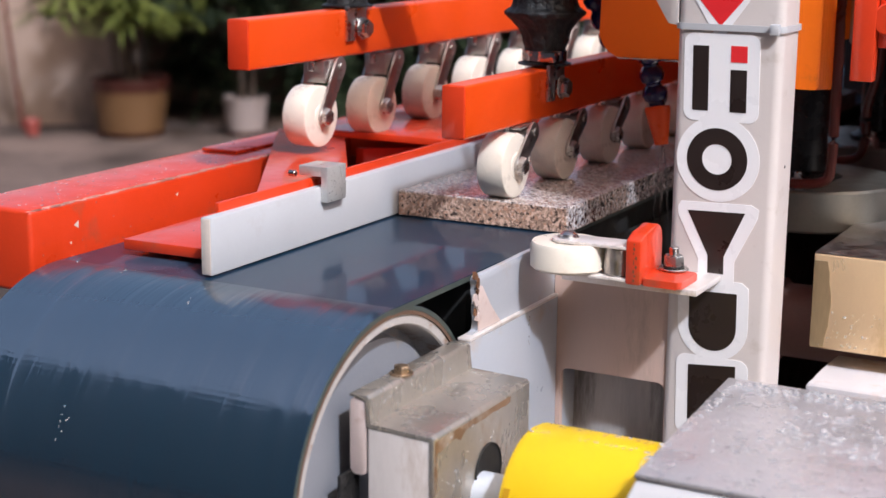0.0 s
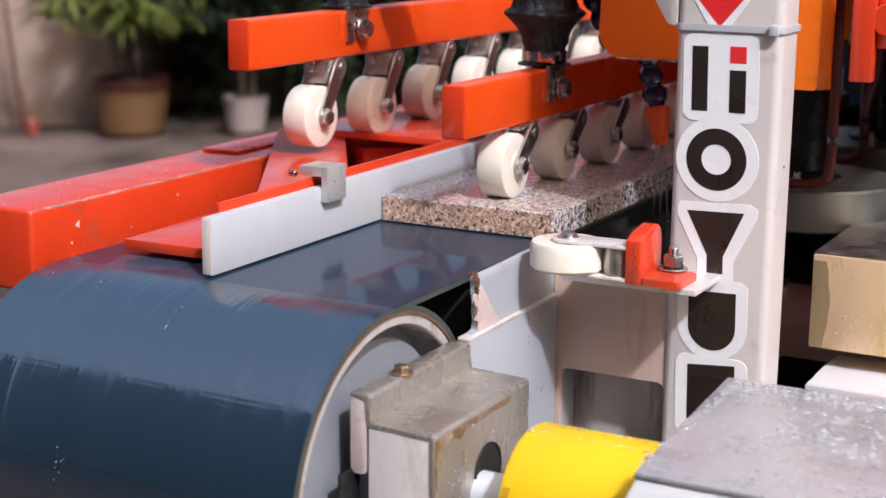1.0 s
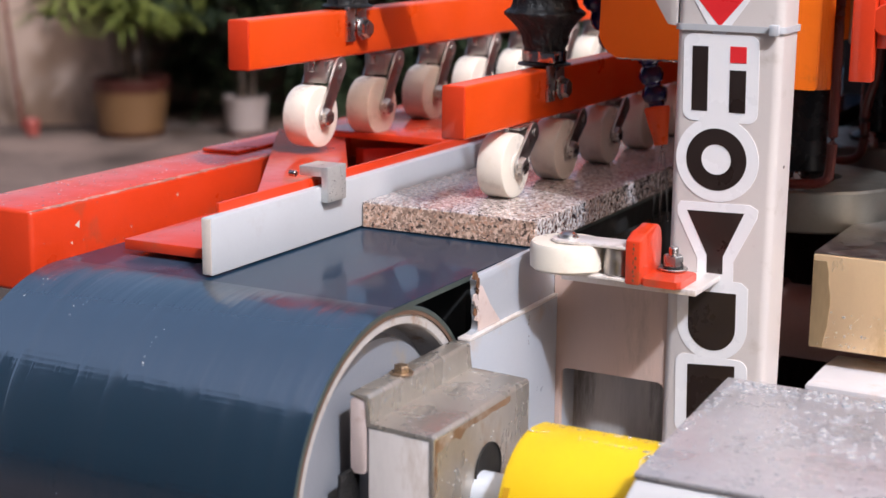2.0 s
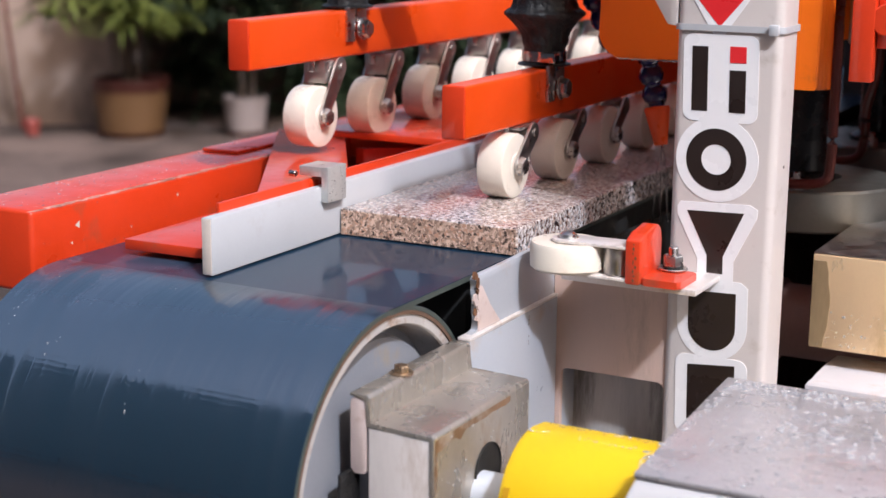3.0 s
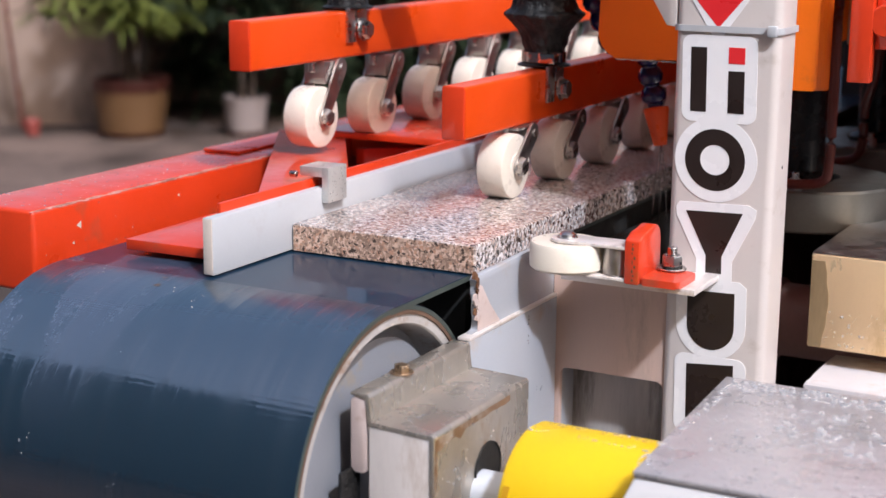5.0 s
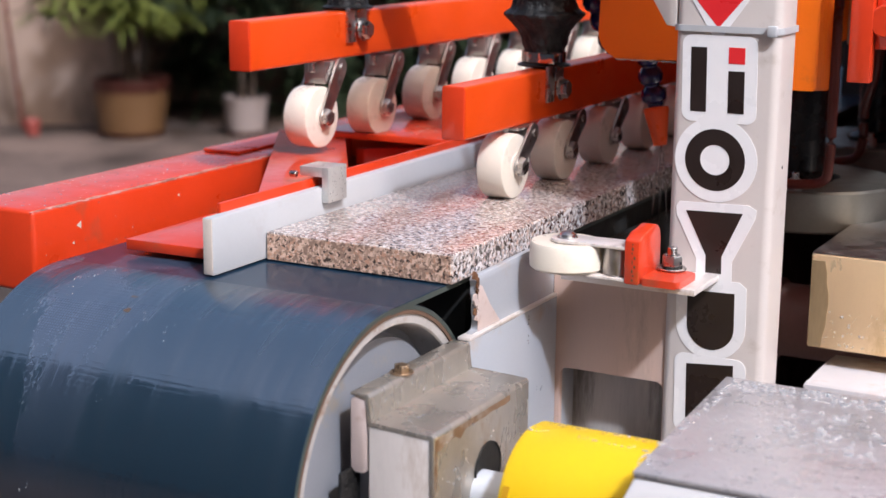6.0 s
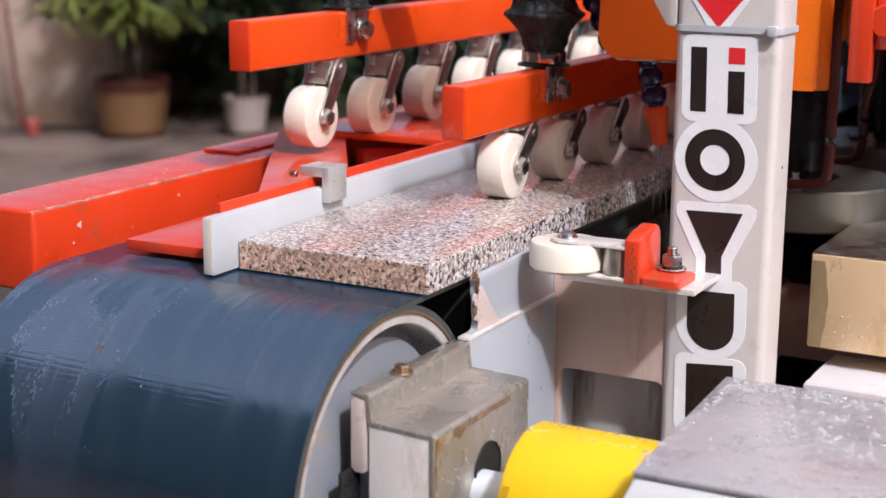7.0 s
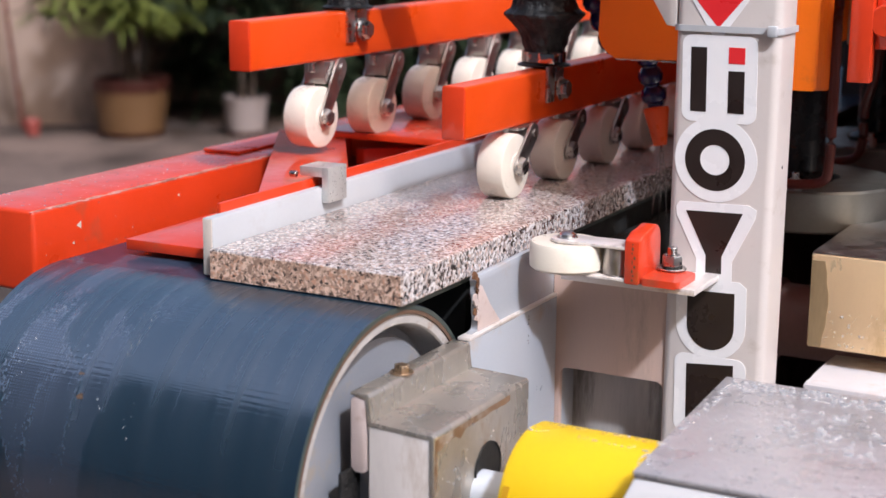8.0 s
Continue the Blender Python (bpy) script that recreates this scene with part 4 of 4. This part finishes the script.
def sticker():
    y = POST_Y
    border = bmesh.new()
    prism(lean(round_rect(0.2492, 0.3022, 0.1005, 0.1600, 0.007)), "y", y - 0.0004, y, 0, border)
    prism(lean(arc(0.2745, 0.0745, 0.0295, 0, 360, 40)[:-1]), "y", y - 0.00042, y, 0, border)
    prism(lean([(0.2468, 0.040), (0.249, 0.0435), (0.299, 0.0450), (0.3045, 0.042), (0.304, 0.036), (0.288, 0.004), (0.288, -0.0125), (0.262, -0.0125), (0.262, 0.004), (0.247, 0.034)]), "y", y - 0.00044, y, 0, border)
    prism(lean(arc(0.2735, -0.0430, 0.0255, 180, 360, 16) + [(0.299, -0.014), (0.294, -0.010), (0.253, -0.0105), (0.248, -0.014)]), "y", y - 0.0004, y, 0, border)
    prism(lean(round_rect(0.2475, 0.3000, -0.125, -0.0660, 0.007)), "y", y - 0.00046, y, 0, border)
    prism([(0.236, 0.200), (0.2440, 0.2000), (0.2700, 0.160), (0.2780, 0.160), (0.3060, 0.2000), (0.3060, 0.21), (0.244, 0.21)], "y", y - 0.00048, y, 0, border)
    tag = part("sticker", border, STICKER, post, "white vinyl sticker with dark block shapes")
    dark = bmesh.new()
    a, b = y - 0.00068, y - 0.0005
    for u0, u1, v0, v1 in ((0.2556, 0.2668, 0.1075, 0.1515), (0.2822, 0.2936, 0.1075, 0.1362)):
        prism(lean([(u0, v0), (u1, v0), (u1, v1), (u0, v1)]), "y", a, b, 0, dark)
    part("block_mark", dark, INK, tag)
    ring = bmesh.new()
    out, inn = lean(arc(0.2740, 0.0745, 0.0215, 0, 360, 40)[:-1]), lean(arc(0.2740, 0.0745, 0.0105, 0, 360, 40)[:-1])
    vs = [[ring.verts.new((u, yy, v)) for u, v in loop] for yy in (a, b) for loop in (out, inn)]
    for i in range(40):
        j = (i + 1) % 40
        ring.faces.new((vs[0][i], vs[0][j], vs[1][j], vs[1][i]))
        ring.faces.new((vs[2][i], vs[2][j], vs[3][j], vs[3][i]))
        ring.faces.new((vs[0][i], vs[0][j], vs[2][j], vs[2][i]))
        ring.faces.new((vs[1][i], vs[1][j], vs[3][j], vs[3][i]))
    part("ring_mark", ring, INK, tag)
    part("wedge_mark", prism(lean([(0.2540, 0.0375), (0.2950, 0.0388), (0.2805, 0.0070), (0.2805, -0.0055), (0.2690, -0.0055), (0.2690, 0.0070)]), "y", a, b), INK, tag)
    part("bowl_mark", prism(lean(arc(0.2735, -0.0440, 0.0172, 180, 360, 16) + [(0.2907, -0.0185), (0.2563, -0.0195)]), "y", a, b), INK, tag)
    part("block_mark", prism(lean([(0.2565, -0.114), (0.2910, -0.114), (0.2910, -0.0705), (0.2565, -0.0735)]), "y", a, b), INK, tag)
    part("square_mark", prism(lean([(0.2822, 0.1412), (0.2936, 0.1412), (0.2936, 0.1522), (0.2822, 0.1522)]), "y", a, b), INK_RED, tag, "red square")
    part("diamond_mark", prism([(0.2558, 0.1860), (0.2743, 0.1648), (0.2930, 0.1870), (0.2930, 0.205), (0.2558, 0.205)], "y", a, b), INK_RED, tag, "red triangle")


sticker()
part("drill_hole", rod(0.0011, 0.0006, "x", (0.3173, POST_Y + 0.020, 0.0700), 14, 0.0001), HOLLOW_SHADE, post, "small dark drill hole")
tie = thing("cable_tie", (0.28, POST_Y, 0.1605), "white plastic cable tie round the post", "cable tie")
bm = bmesh.new()
outer = round_rect(0.2418, 0.3193, POST_Y - 0.0018, POST_Y + 0.0420, 0.007)
inner = round_rect(0.2431, 0.3181, POST_Y - 0.0006, POST_Y + 0.0408, 0.0062)
r = [[bm.verts.new((u, v, w)) for u, v in q] for w in (0.1620, 0.1662) for q in (outer, inner)]
for i in range(len(outer)):
    j = (i + 1) % len(outer)
    for p, q in ((0, 1), (2, 3), (0, 2), (1, 3)):
        bm.faces.new((r[p][i], r[p][j], r[q][j], r[q][i]))
part("strap", bm, WHITE, tie)
part("lock", box(0.3095, 0.3160, POST_Y - 0.0065, POST_Y - 0.0012, 0.1605, 0.1680, 0.001), WHITE, tie)

# ---- side roller on its bracket ----
side = thing("side_roller", (0.19, 0.108, -0.008), "horizontal ivory nylon guide roller on a red angle bracket", "guide roller")
SIDE_X, SIDE_Y = 0.1895, 0.1085
side_wheel = part("wheel", lathe([(0.004, -0.0015), (0.0240, -0.0015), (0.0262, 0.0005), (0.0262, 0.0155), (0.0250, 0.0176), (0.0235, 0.0180), (0.012, 0.0172), (0.004, 0.0172), (0.004, -0.0015)], "z", (SIDE_X, SIDE_Y, 0), 56), NYLON, side, "ivory nylon wheel")
for za in (0.0178, -0.0042):
    part("arm", prism(arc(SIDE_X, SIDE_Y, 0.0115, 80, 260, 10) + [(0.238, 0.0985), (0.238, 0.1225)], "z", za, za + 0.0022, 0.0004), PLATE, side)
part("axle_bolt", lathe([(0, 0), (0.0064, 0), (0.0060, 0.0018), (0.0040, 0.0034), (0, 0.0040)], "z", (SIDE_X, SIDE_Y, 0.0208), 24), STEEL, side, "domed bolt head")
part("washer", rod(0.0075, 0.0010, "z", (SIDE_X, SIDE_Y, 0.0200), 24, 0.0003), STEEL, side)
part("hinge_barrel", rod(0.0098, 0.0194, "z", (0.2262, 0.1100, -0.0018), 36, 0.0008), DULL, side, "dull steel hinge barrel")
part("angle_bracket", prism([(0.0975, -0.0055), (0.1400, -0.0055), (0.1400, 0.020), (0.1380, 0.0270), (0.1330, 0.0310), (0.1270, 0.0322), (0.1100, 0.0290), (0.0975, 0.0255)], "x", 0.2358, 0.2468, 0.0018), RED, side, "chipped red painted angle")
rng = random.Random(77)
for k in range(9):
    cz, cw, ch = -0.002 + 0.0031 * k, rng.uniform(0.0004, 0.0010), rng.uniform(0.0006, 0.0022)
    cx = 0.2428 + rng.uniform(-0.0012, 0.0012)
    part("paint_chip", prism([(cx - cw, cz - ch * 0.4), (cx + cw * 0.6, cz - ch), (cx + cw, cz + ch * 0.3), (cx - cw * 0.3, cz + ch)], "y", 0.0973, 0.0976), RUST, side)
part("angle_foot", prism(round_rect(0.2464, 0.2745, 0.1000, 0.1360, 0.003), "z", -0.0055, -0.0005, 0.0012), RED, side)
part("gasket", rod(0.0072, 0.0016, "z", (0.2570, 0.1350, 0.0013), 24, 0.0003), RUBBER, side, "black rubber washer")
part("mount_plate", box(0.1850, 0.2830, 0.1080, 0.1592, -0.0105, -0.0062, 0.0006), PLATE, side, "thin steel mounting plate")
part("washer", rod(0.0105, 0.0014, "z", (0.2570, 0.1350, 0.0000), 28, 0.0004), STEEL, side)
part("nut", hexagon(0.0125, 0.0072, "z", (0.2570, 0.1350, 0.0029)), STEEL, side)
part("stud", rod(0.0035, 0.014, "z", (0.2570, 0.1350, 0.0016), 16), STEEL, side)

# ---- polishing head behind the post ----
housing = thing("spindle_housing", (0.22, 0.36, 0.11), "orange painted spindle housing with drops along its rim", "machine housing")
part("cover", prism([(0.1410, 0.2135), (0.2700, 0.2135), (0.2700, 0.1285)] + arc(0.1620, 0.1495, 0.0210, 270, 180, 10), "y", 0.270, 1.20, 0.0040), DEEP_ORANGE, housing)
part("skirt", prism(round_rect(0.265, 0.3205, 0.266, 0.290, 0.008), "z", 0.1135, 0.2135, 0.0030), ORANGE, housing)

head = thing("polishing_head", (0.33, 0.45, -0.05), "round cast aluminium polishing head with a black motor", "polishing head")
part("disc", lathe([(0, -0.036), (0.078, -0.036), (0.080, -0.034), (0.080, -0.002), (0.0785, 0), (0.03, 0.001), (0.03, -0.02), (0, -0.02)], "z", (0.2560, 0.4770, 0.0138), 96), CASTING, head)
part("motor", rod(0.0175, 0.135, "z", (0.2580, 0.460, 0.0142), 48, 0.003), BLACK, head)
part("foot_ring", lathe([(0.018, 0), (0.026, 0), (0.026, 0.004), (0.0185, 0.009), (0.018, 0)], "z", (0.2580, 0.460, 0.0145), 40), BLACK, head)
part("bolt_stud", rod(0.003, 0.014, "z", (0.2660, 0.4075, 0.0145), 14), STEEL, head)
part("hex_bolt", hexagon(0.0095, 0.009, "z", (0.2660, 0.4075, 0.0142)), STEEL, head)

copy_thing(head, pose(0.33, 0.45 + 0.27, -0.05))

bracket = thing("red_bracket", (0.36, 0.25, 0.12), "red painted steel bracket plates with a round boss", "bracket")
part("plate", box(0.3420, 0.3580, 0.245, 0.257, 0.1240, 0.2135, 0.001), RED, bracket)
part("plate", box(0.3585, 0.46, 0.252, 0.262, 0.1475, 0.2135, 0.001), RED, bracket)
part("boss", rod(0.0115, 0.007, "y", (0.3665, 0.2455, 0.1680), 24, 0.001), RED, bracket)
part("bar", box(0.3585, 0.46, 0.30, 0.32, 0.116, 0.2135, 0.001), RED, bracket)

for pts in (((0.2952, 0.40, 0.2135), (0.2950, 0.40, 0.16), (0.2952, 0.40, 0.09), (0.2950, 0.40, 0.040), (0.2895, 0.40, 0.0235), (0.262, 0.40, 0.0192)),
            ((0.286, 0.60, 0.2135), (0.285, 0.60, 0.11), (0.2760, 0.60, 0.062), (0.2755, 0.60, 0.030), (0.268, 0.60, 0.0135), (0.245, 0.60, 0.0095))):
    single("cable", tube(pts, 0.0042, 10), MAROON, "maroon rubber cable hanging from the head", "cable", "cables at the head")

tray = thing("steel_box", (0.36, 0.33, -0.10), "wet stained stainless steel box beside the post", "steel box")
part("body", box(0.3112, 0.50, 0.300, 0.46, -0.0895, -0.0148, 0.0016, 3), GOLDEN, tray, "gold-toned stained steel")
# separate duller sheet gives the box top its shaded tone
part("top_shade_sheet", box(0.3116, 0.4996, 0.3004, 0.4596, -0.0146, -0.0138, 0.0003), DULL, tray, "wet steel top, darkened for shade")
rng = random.Random(8)
pts = [(0.3120, -0.0885), (0.3120, -0.0200)] + [(0.3268 - 0.0010 * abs(k - 4) ** 1.1 + rng.uniform(-0.0005, 0.0005), -0.0200 - 0.0085 * k) for k in range(9)]
part("water_stain", prism(pts, "y", 0.2994, 0.2998), STAINED, tray, "dark brown water streak")
part("leg", box(0.400, 0.430, 0.370, 0.400, FLOOR, -0.0897, 0.001), GREY, tray)
pipe = thing("cross_pipe", (0.27, 0.42, -0.12), "brown-red painted pipe under the polishing head", "pipe")
part("barrel", rod(0.032, 0.30, "x", (0.16, 0.43, -0.1050), 36, 0.003), BROWN, pipe)
part("collar", rod(0.036, 0.012, "x", (0.245, 0.43, -0.1050), 36, 0.003), BROWN, pipe)
# panel painted near-black to give the shaded inside of the machine
back = thing("rear_shade_panel", (0.45, 1.22, FLOOR), "near-black rear panel painted as the machine's unlit interior", "machine panel")
part("panel", box(0.10, 0.75, 1.22, 1.23, FLOOR, 0.2125, 0.001), HOLLOW_SHADE, back)
part("valve_block", box(0.288, 0.299, 0.46, 0.50, 0.132, 0.2135, 0.002), DULL, back)

# ---- worn white slab on the sill below the steel box ----
rng = random.Random(31)
edge = [(0.3240 + rng.uniform(-0.0011, 0.0011), 0.2520 + 0.0091 * k) for k in range(11)]
SLAB_WHITE = shade("worn_white_stone", (0.60, 0.58, 0.60), 0.6, spread=0.10, size=30, bump=0.5, dirt=(0.50, 0.40, 0.36), dirt_amount=0.25)
sill = thing("stone_offcut", (0.36, 0.30, -0.125), "pale worn stone offcut lying beside the post", "stone slab")
part("slab", prism(edge + [(0.52, 0.343), (0.52, 0.252)], "z", -0.1250, -0.1050, 0.0012), SLAB_WHITE, sill)
part("packer", box(0.335, 0.50, 0.270, 0.330, FLOOR, -0.1252, 0.002), GREY, sill)

# ---- coolant hoses ----


def bead_hose(points, r, label, nozzle):
    ob = thing("coolant_hose", points[-1], label, "coolant hose", "coolant hoses")
    pts = [Vector(p) for p in points]
    for p, q in zip(pts, pts[1:]):
        t = (q - p).to_track_quat("Z", "Y").to_matrix().to_4x4()
        h = (q - p).length
        part("bead", lathe([(r * 0.5, -h * 0.25), (r * 0.86, 0.0), (r, h * 0.30), (r * 0.86, h * 0.6), (r * 0.62, h * 0.72), (r * 0.6, h * 0.95), (0.0, h)], at=p, seg=24, turn=t), NAVY, ob)
    if nozzle:
        d = (Vector(nozzle) - pts[-1])
        h = d.length
        t = d.to_track_quat("Z", "Y").to_matrix().to_4x4()
        part("nozzle", lathe([(0.0, -0.001), (r * 0.95, 0), (r * 1.02, 0.002), (r * 0.95, 0.006), (r * 0.52, h), (r * 0.32, h), (r * 0.32, h - 0.004), (0, h - 0.004)], at=pts[-1], seg=28, turn=t), NOZZLE, ob, "orange plastic nozzle")
    return ob


bead_hose([(0.157, 0.335, 0.146), (0.157, 0.337, 0.130), (0.158, 0.340, 0.114), (0.160, 0.343, 0.098), (0.163, 0.345, 0.083)], 0.0105,
          "navy segmented coolant hose ending in an orange nozzle", (0.1690, 0.3425, 0.0520))
bead_hose([(0.108, 0.32, 0.190), (0.112, 0.322, 0.174), (0.118, 0.324, 0.158), (0.125, 0.326, 0.143), (0.130, 0.330, 0.128)], 0.0095,
          "navy segmented coolant hose beside the orange housing", None)
JET = shade("water", (0.9, 0.9, 0.9), 0.05, spread=0.0, trans=1.0, bump=0.2)
for jx, jy, jr in ((0.1712, 0.341, 0.0011), (0.1655, 0.338, 0.0008), (0.1765, 0.345, 0.0008)):
    single("water_jet", tube([(0.1700, 0.3425, 0.0522), ((0.1700 + jx) / 2, (0.3425 + jy) / 2, 0.032), (jx, jy, -0.012)], jr, 8),
           JET, "thin jet of clear water from the nozzle", "water", "water jets")


# ---- water drops ----


def drops(seed, spots, label):
    """Flattened beads of water sitting on faces: spots are (count, corner, edge, edge, normal, least, most)."""
    rng = random.Random(seed)
    bm = bmesh.new()
    for count, corner, e1, e2, n, lo, hi in spots:
        n = Vector(n)
        q = n.to_track_quat("Z", "Y").to_matrix().to_4x4()
        for _ in range(count):
            r = lo + (hi - lo) * rng.random() ** 2.5
            p = Vector(corner) + Vector(e1) * rng.random() + Vector(e2) * rng.random()
            sx = rng.uniform(0.8, 1.25)
            m = Matrix.Translation(p) @ q @ Matrix.Diagonal((sx, 1 / sx, 0.55, 1))
            rows = [[bm.verts.new(m @ Vector((r * cos(a) * cos(pi * k / 4), r * cos(a) * sin(pi * k / 4), r * sin(a)))) for k in range(8)] for a in (-0.1, 0.45, 0.95)]
            top = bm.verts.new(m @ Vector((0, 0, r)))
            for u, v in zip(rows, rows[1:]):
                for k in range(8):
                    bm.faces.new((u[k], u[(k + 1) % 8], v[(k + 1) % 8], v[k]))
            for k in range(8):
                bm.faces.new((rows[2][k], rows[2][(k + 1) % 8], top))
            bm.faces.new(rows[0][::-1])
    return single("water_drops", bm, WATER, label, "water drops", kind="stuff", smooth=80)


drops(21, [(1500, (0.329, -0.112, -0.0500), (0.28, 0, 0), (0, 0.175, 0), (0, 0, 1), 0.0003, 0.0013),
           (520, (0.327, 0.046, -0.0500), (0.20, 0, 0), (0, 0.021, 0), (0, 0, 1), 0.0005, 0.0026),
           (260, (0.372, -0.040, -0.0500), (0.10, 0, 0), (0, 0.070, 0), (0, 0, 1), 0.0006, 0.0026),
           (120, (0.3262, -0.110, -0.0500), (0.006, 0, 0), (0, 0.17, 0), (0, 0, 1), 0.0004, 0.0016)], "clear water drops on the gearbox cover")
drops(22, [(90, (0.2032, -0.105, -0.0610), (0, 0.12, 0), (0, 0, -0.06), (1, 0, 0), 0.0003, 0.0013),
           (50, (0.1600, -0.105, -0.0410), (0, 0.12, 0), (0, 0, -0.013), (1, 0, 0), 0.0004, 0.0012),
           (50, (0.161, -0.105, -0.0558), (0, 0.12, 0), (0.039, 0, 0), (0, 0, 1), 0.0003, 0.0010)], "clear water drops on the bearing cover")
drops(25, [(170, (0.240, -0.058, -0.0612), (0.10, 0, 0), (0, 0.020, 0), (0, 0, 1), 0.0004, 0.0013)], "water drops along the yellow coupling")
drops(23, [(150, (0.158, 0.2685, 0.1291), (0.105, 0, 0), (0, 0.004, 0), (0, 0, -1), 0.0008, 0.0032)], "water drops hanging from the orange rim")
drops(26, [(80, (0.3125, 0.3000, -0.086), (0.06, 0, 0), (0, 0, 0.028), (0, -1, 0), 0.0003, 0.0013)], "water drops on the gold-toned steel box")
drops(24, [(9, (0.1587, 0.1125, -0.0405), (0, 0.0014, 0), (0, 0, -0.022), (1, 0, 0), 0.0006, 0.0011), (90, (0.1556, 0.06, -0.04), (0, 0.10, 0), (0, 0, -0.06), (1, 0, 0), 0.0003, 0.0009)], "water drops on the grey side rail")


drops(27, [(420, (-0.214, -0.050, 0.0319), (0.060, 0, 0), (0, 0.60, 0), (0, 0, 1), 0.0002, 0.0009),
           (60, (-0.1500, -0.050, -0.010), (0, 0.34, 0), (0, 0, 0.038), (1, 0, 0), 0.0002, 0.0007)], "fine water drops on the red box frame")
drops(28, [(160, (-0.088, -0.012, 0.0119), (0.070, 0, 0), (0, 0.30, 0), (0, 0, 1), 0.0002, 0.0008),
           (40, (-0.09, 0.300, 0.0481), (0.075, 0, 0), (0, 0.08, 0), (0, 0, 1), 0.0003, 0.0010)], "fine water drops on the red foot plate")
drops(29, [(60, (0.0064, 0.0886, 0.030), (0, 0.0245, 0), (0, 0, 0.024), (1, 0, 0), 0.0002, 0.0006)], "fine water drops on the hook clip")


# ---- what moves ----
def motions():
    start = ADVANCE[0][1]
    base = slab.location.copy()
    walk(slab, [(t, Matrix.Translation((base.x, base.y + y, base.z))) for t, y in ADVANCE])
    walk(ROLL, [(t, Matrix.Rotation((start - y) / GRIP, 4, "X")) for t, y in ADVANCE])
    hub = drum.location.copy()
    walk(drum, [(t, Matrix.Translation(hub) @ Matrix.Rotation((start - y) / GRIP, 4, "X")) for t, y in ADVANCE])
    for ob in FRONT:
        wheel = [c for c in ob.children if c.name.startswith("wheel")][0]
        walk(wheel, [(t, Matrix.Rotation(-(start - y) / WHEEL_R, 4, "X")) for t, y in ADVANCE])


motions()
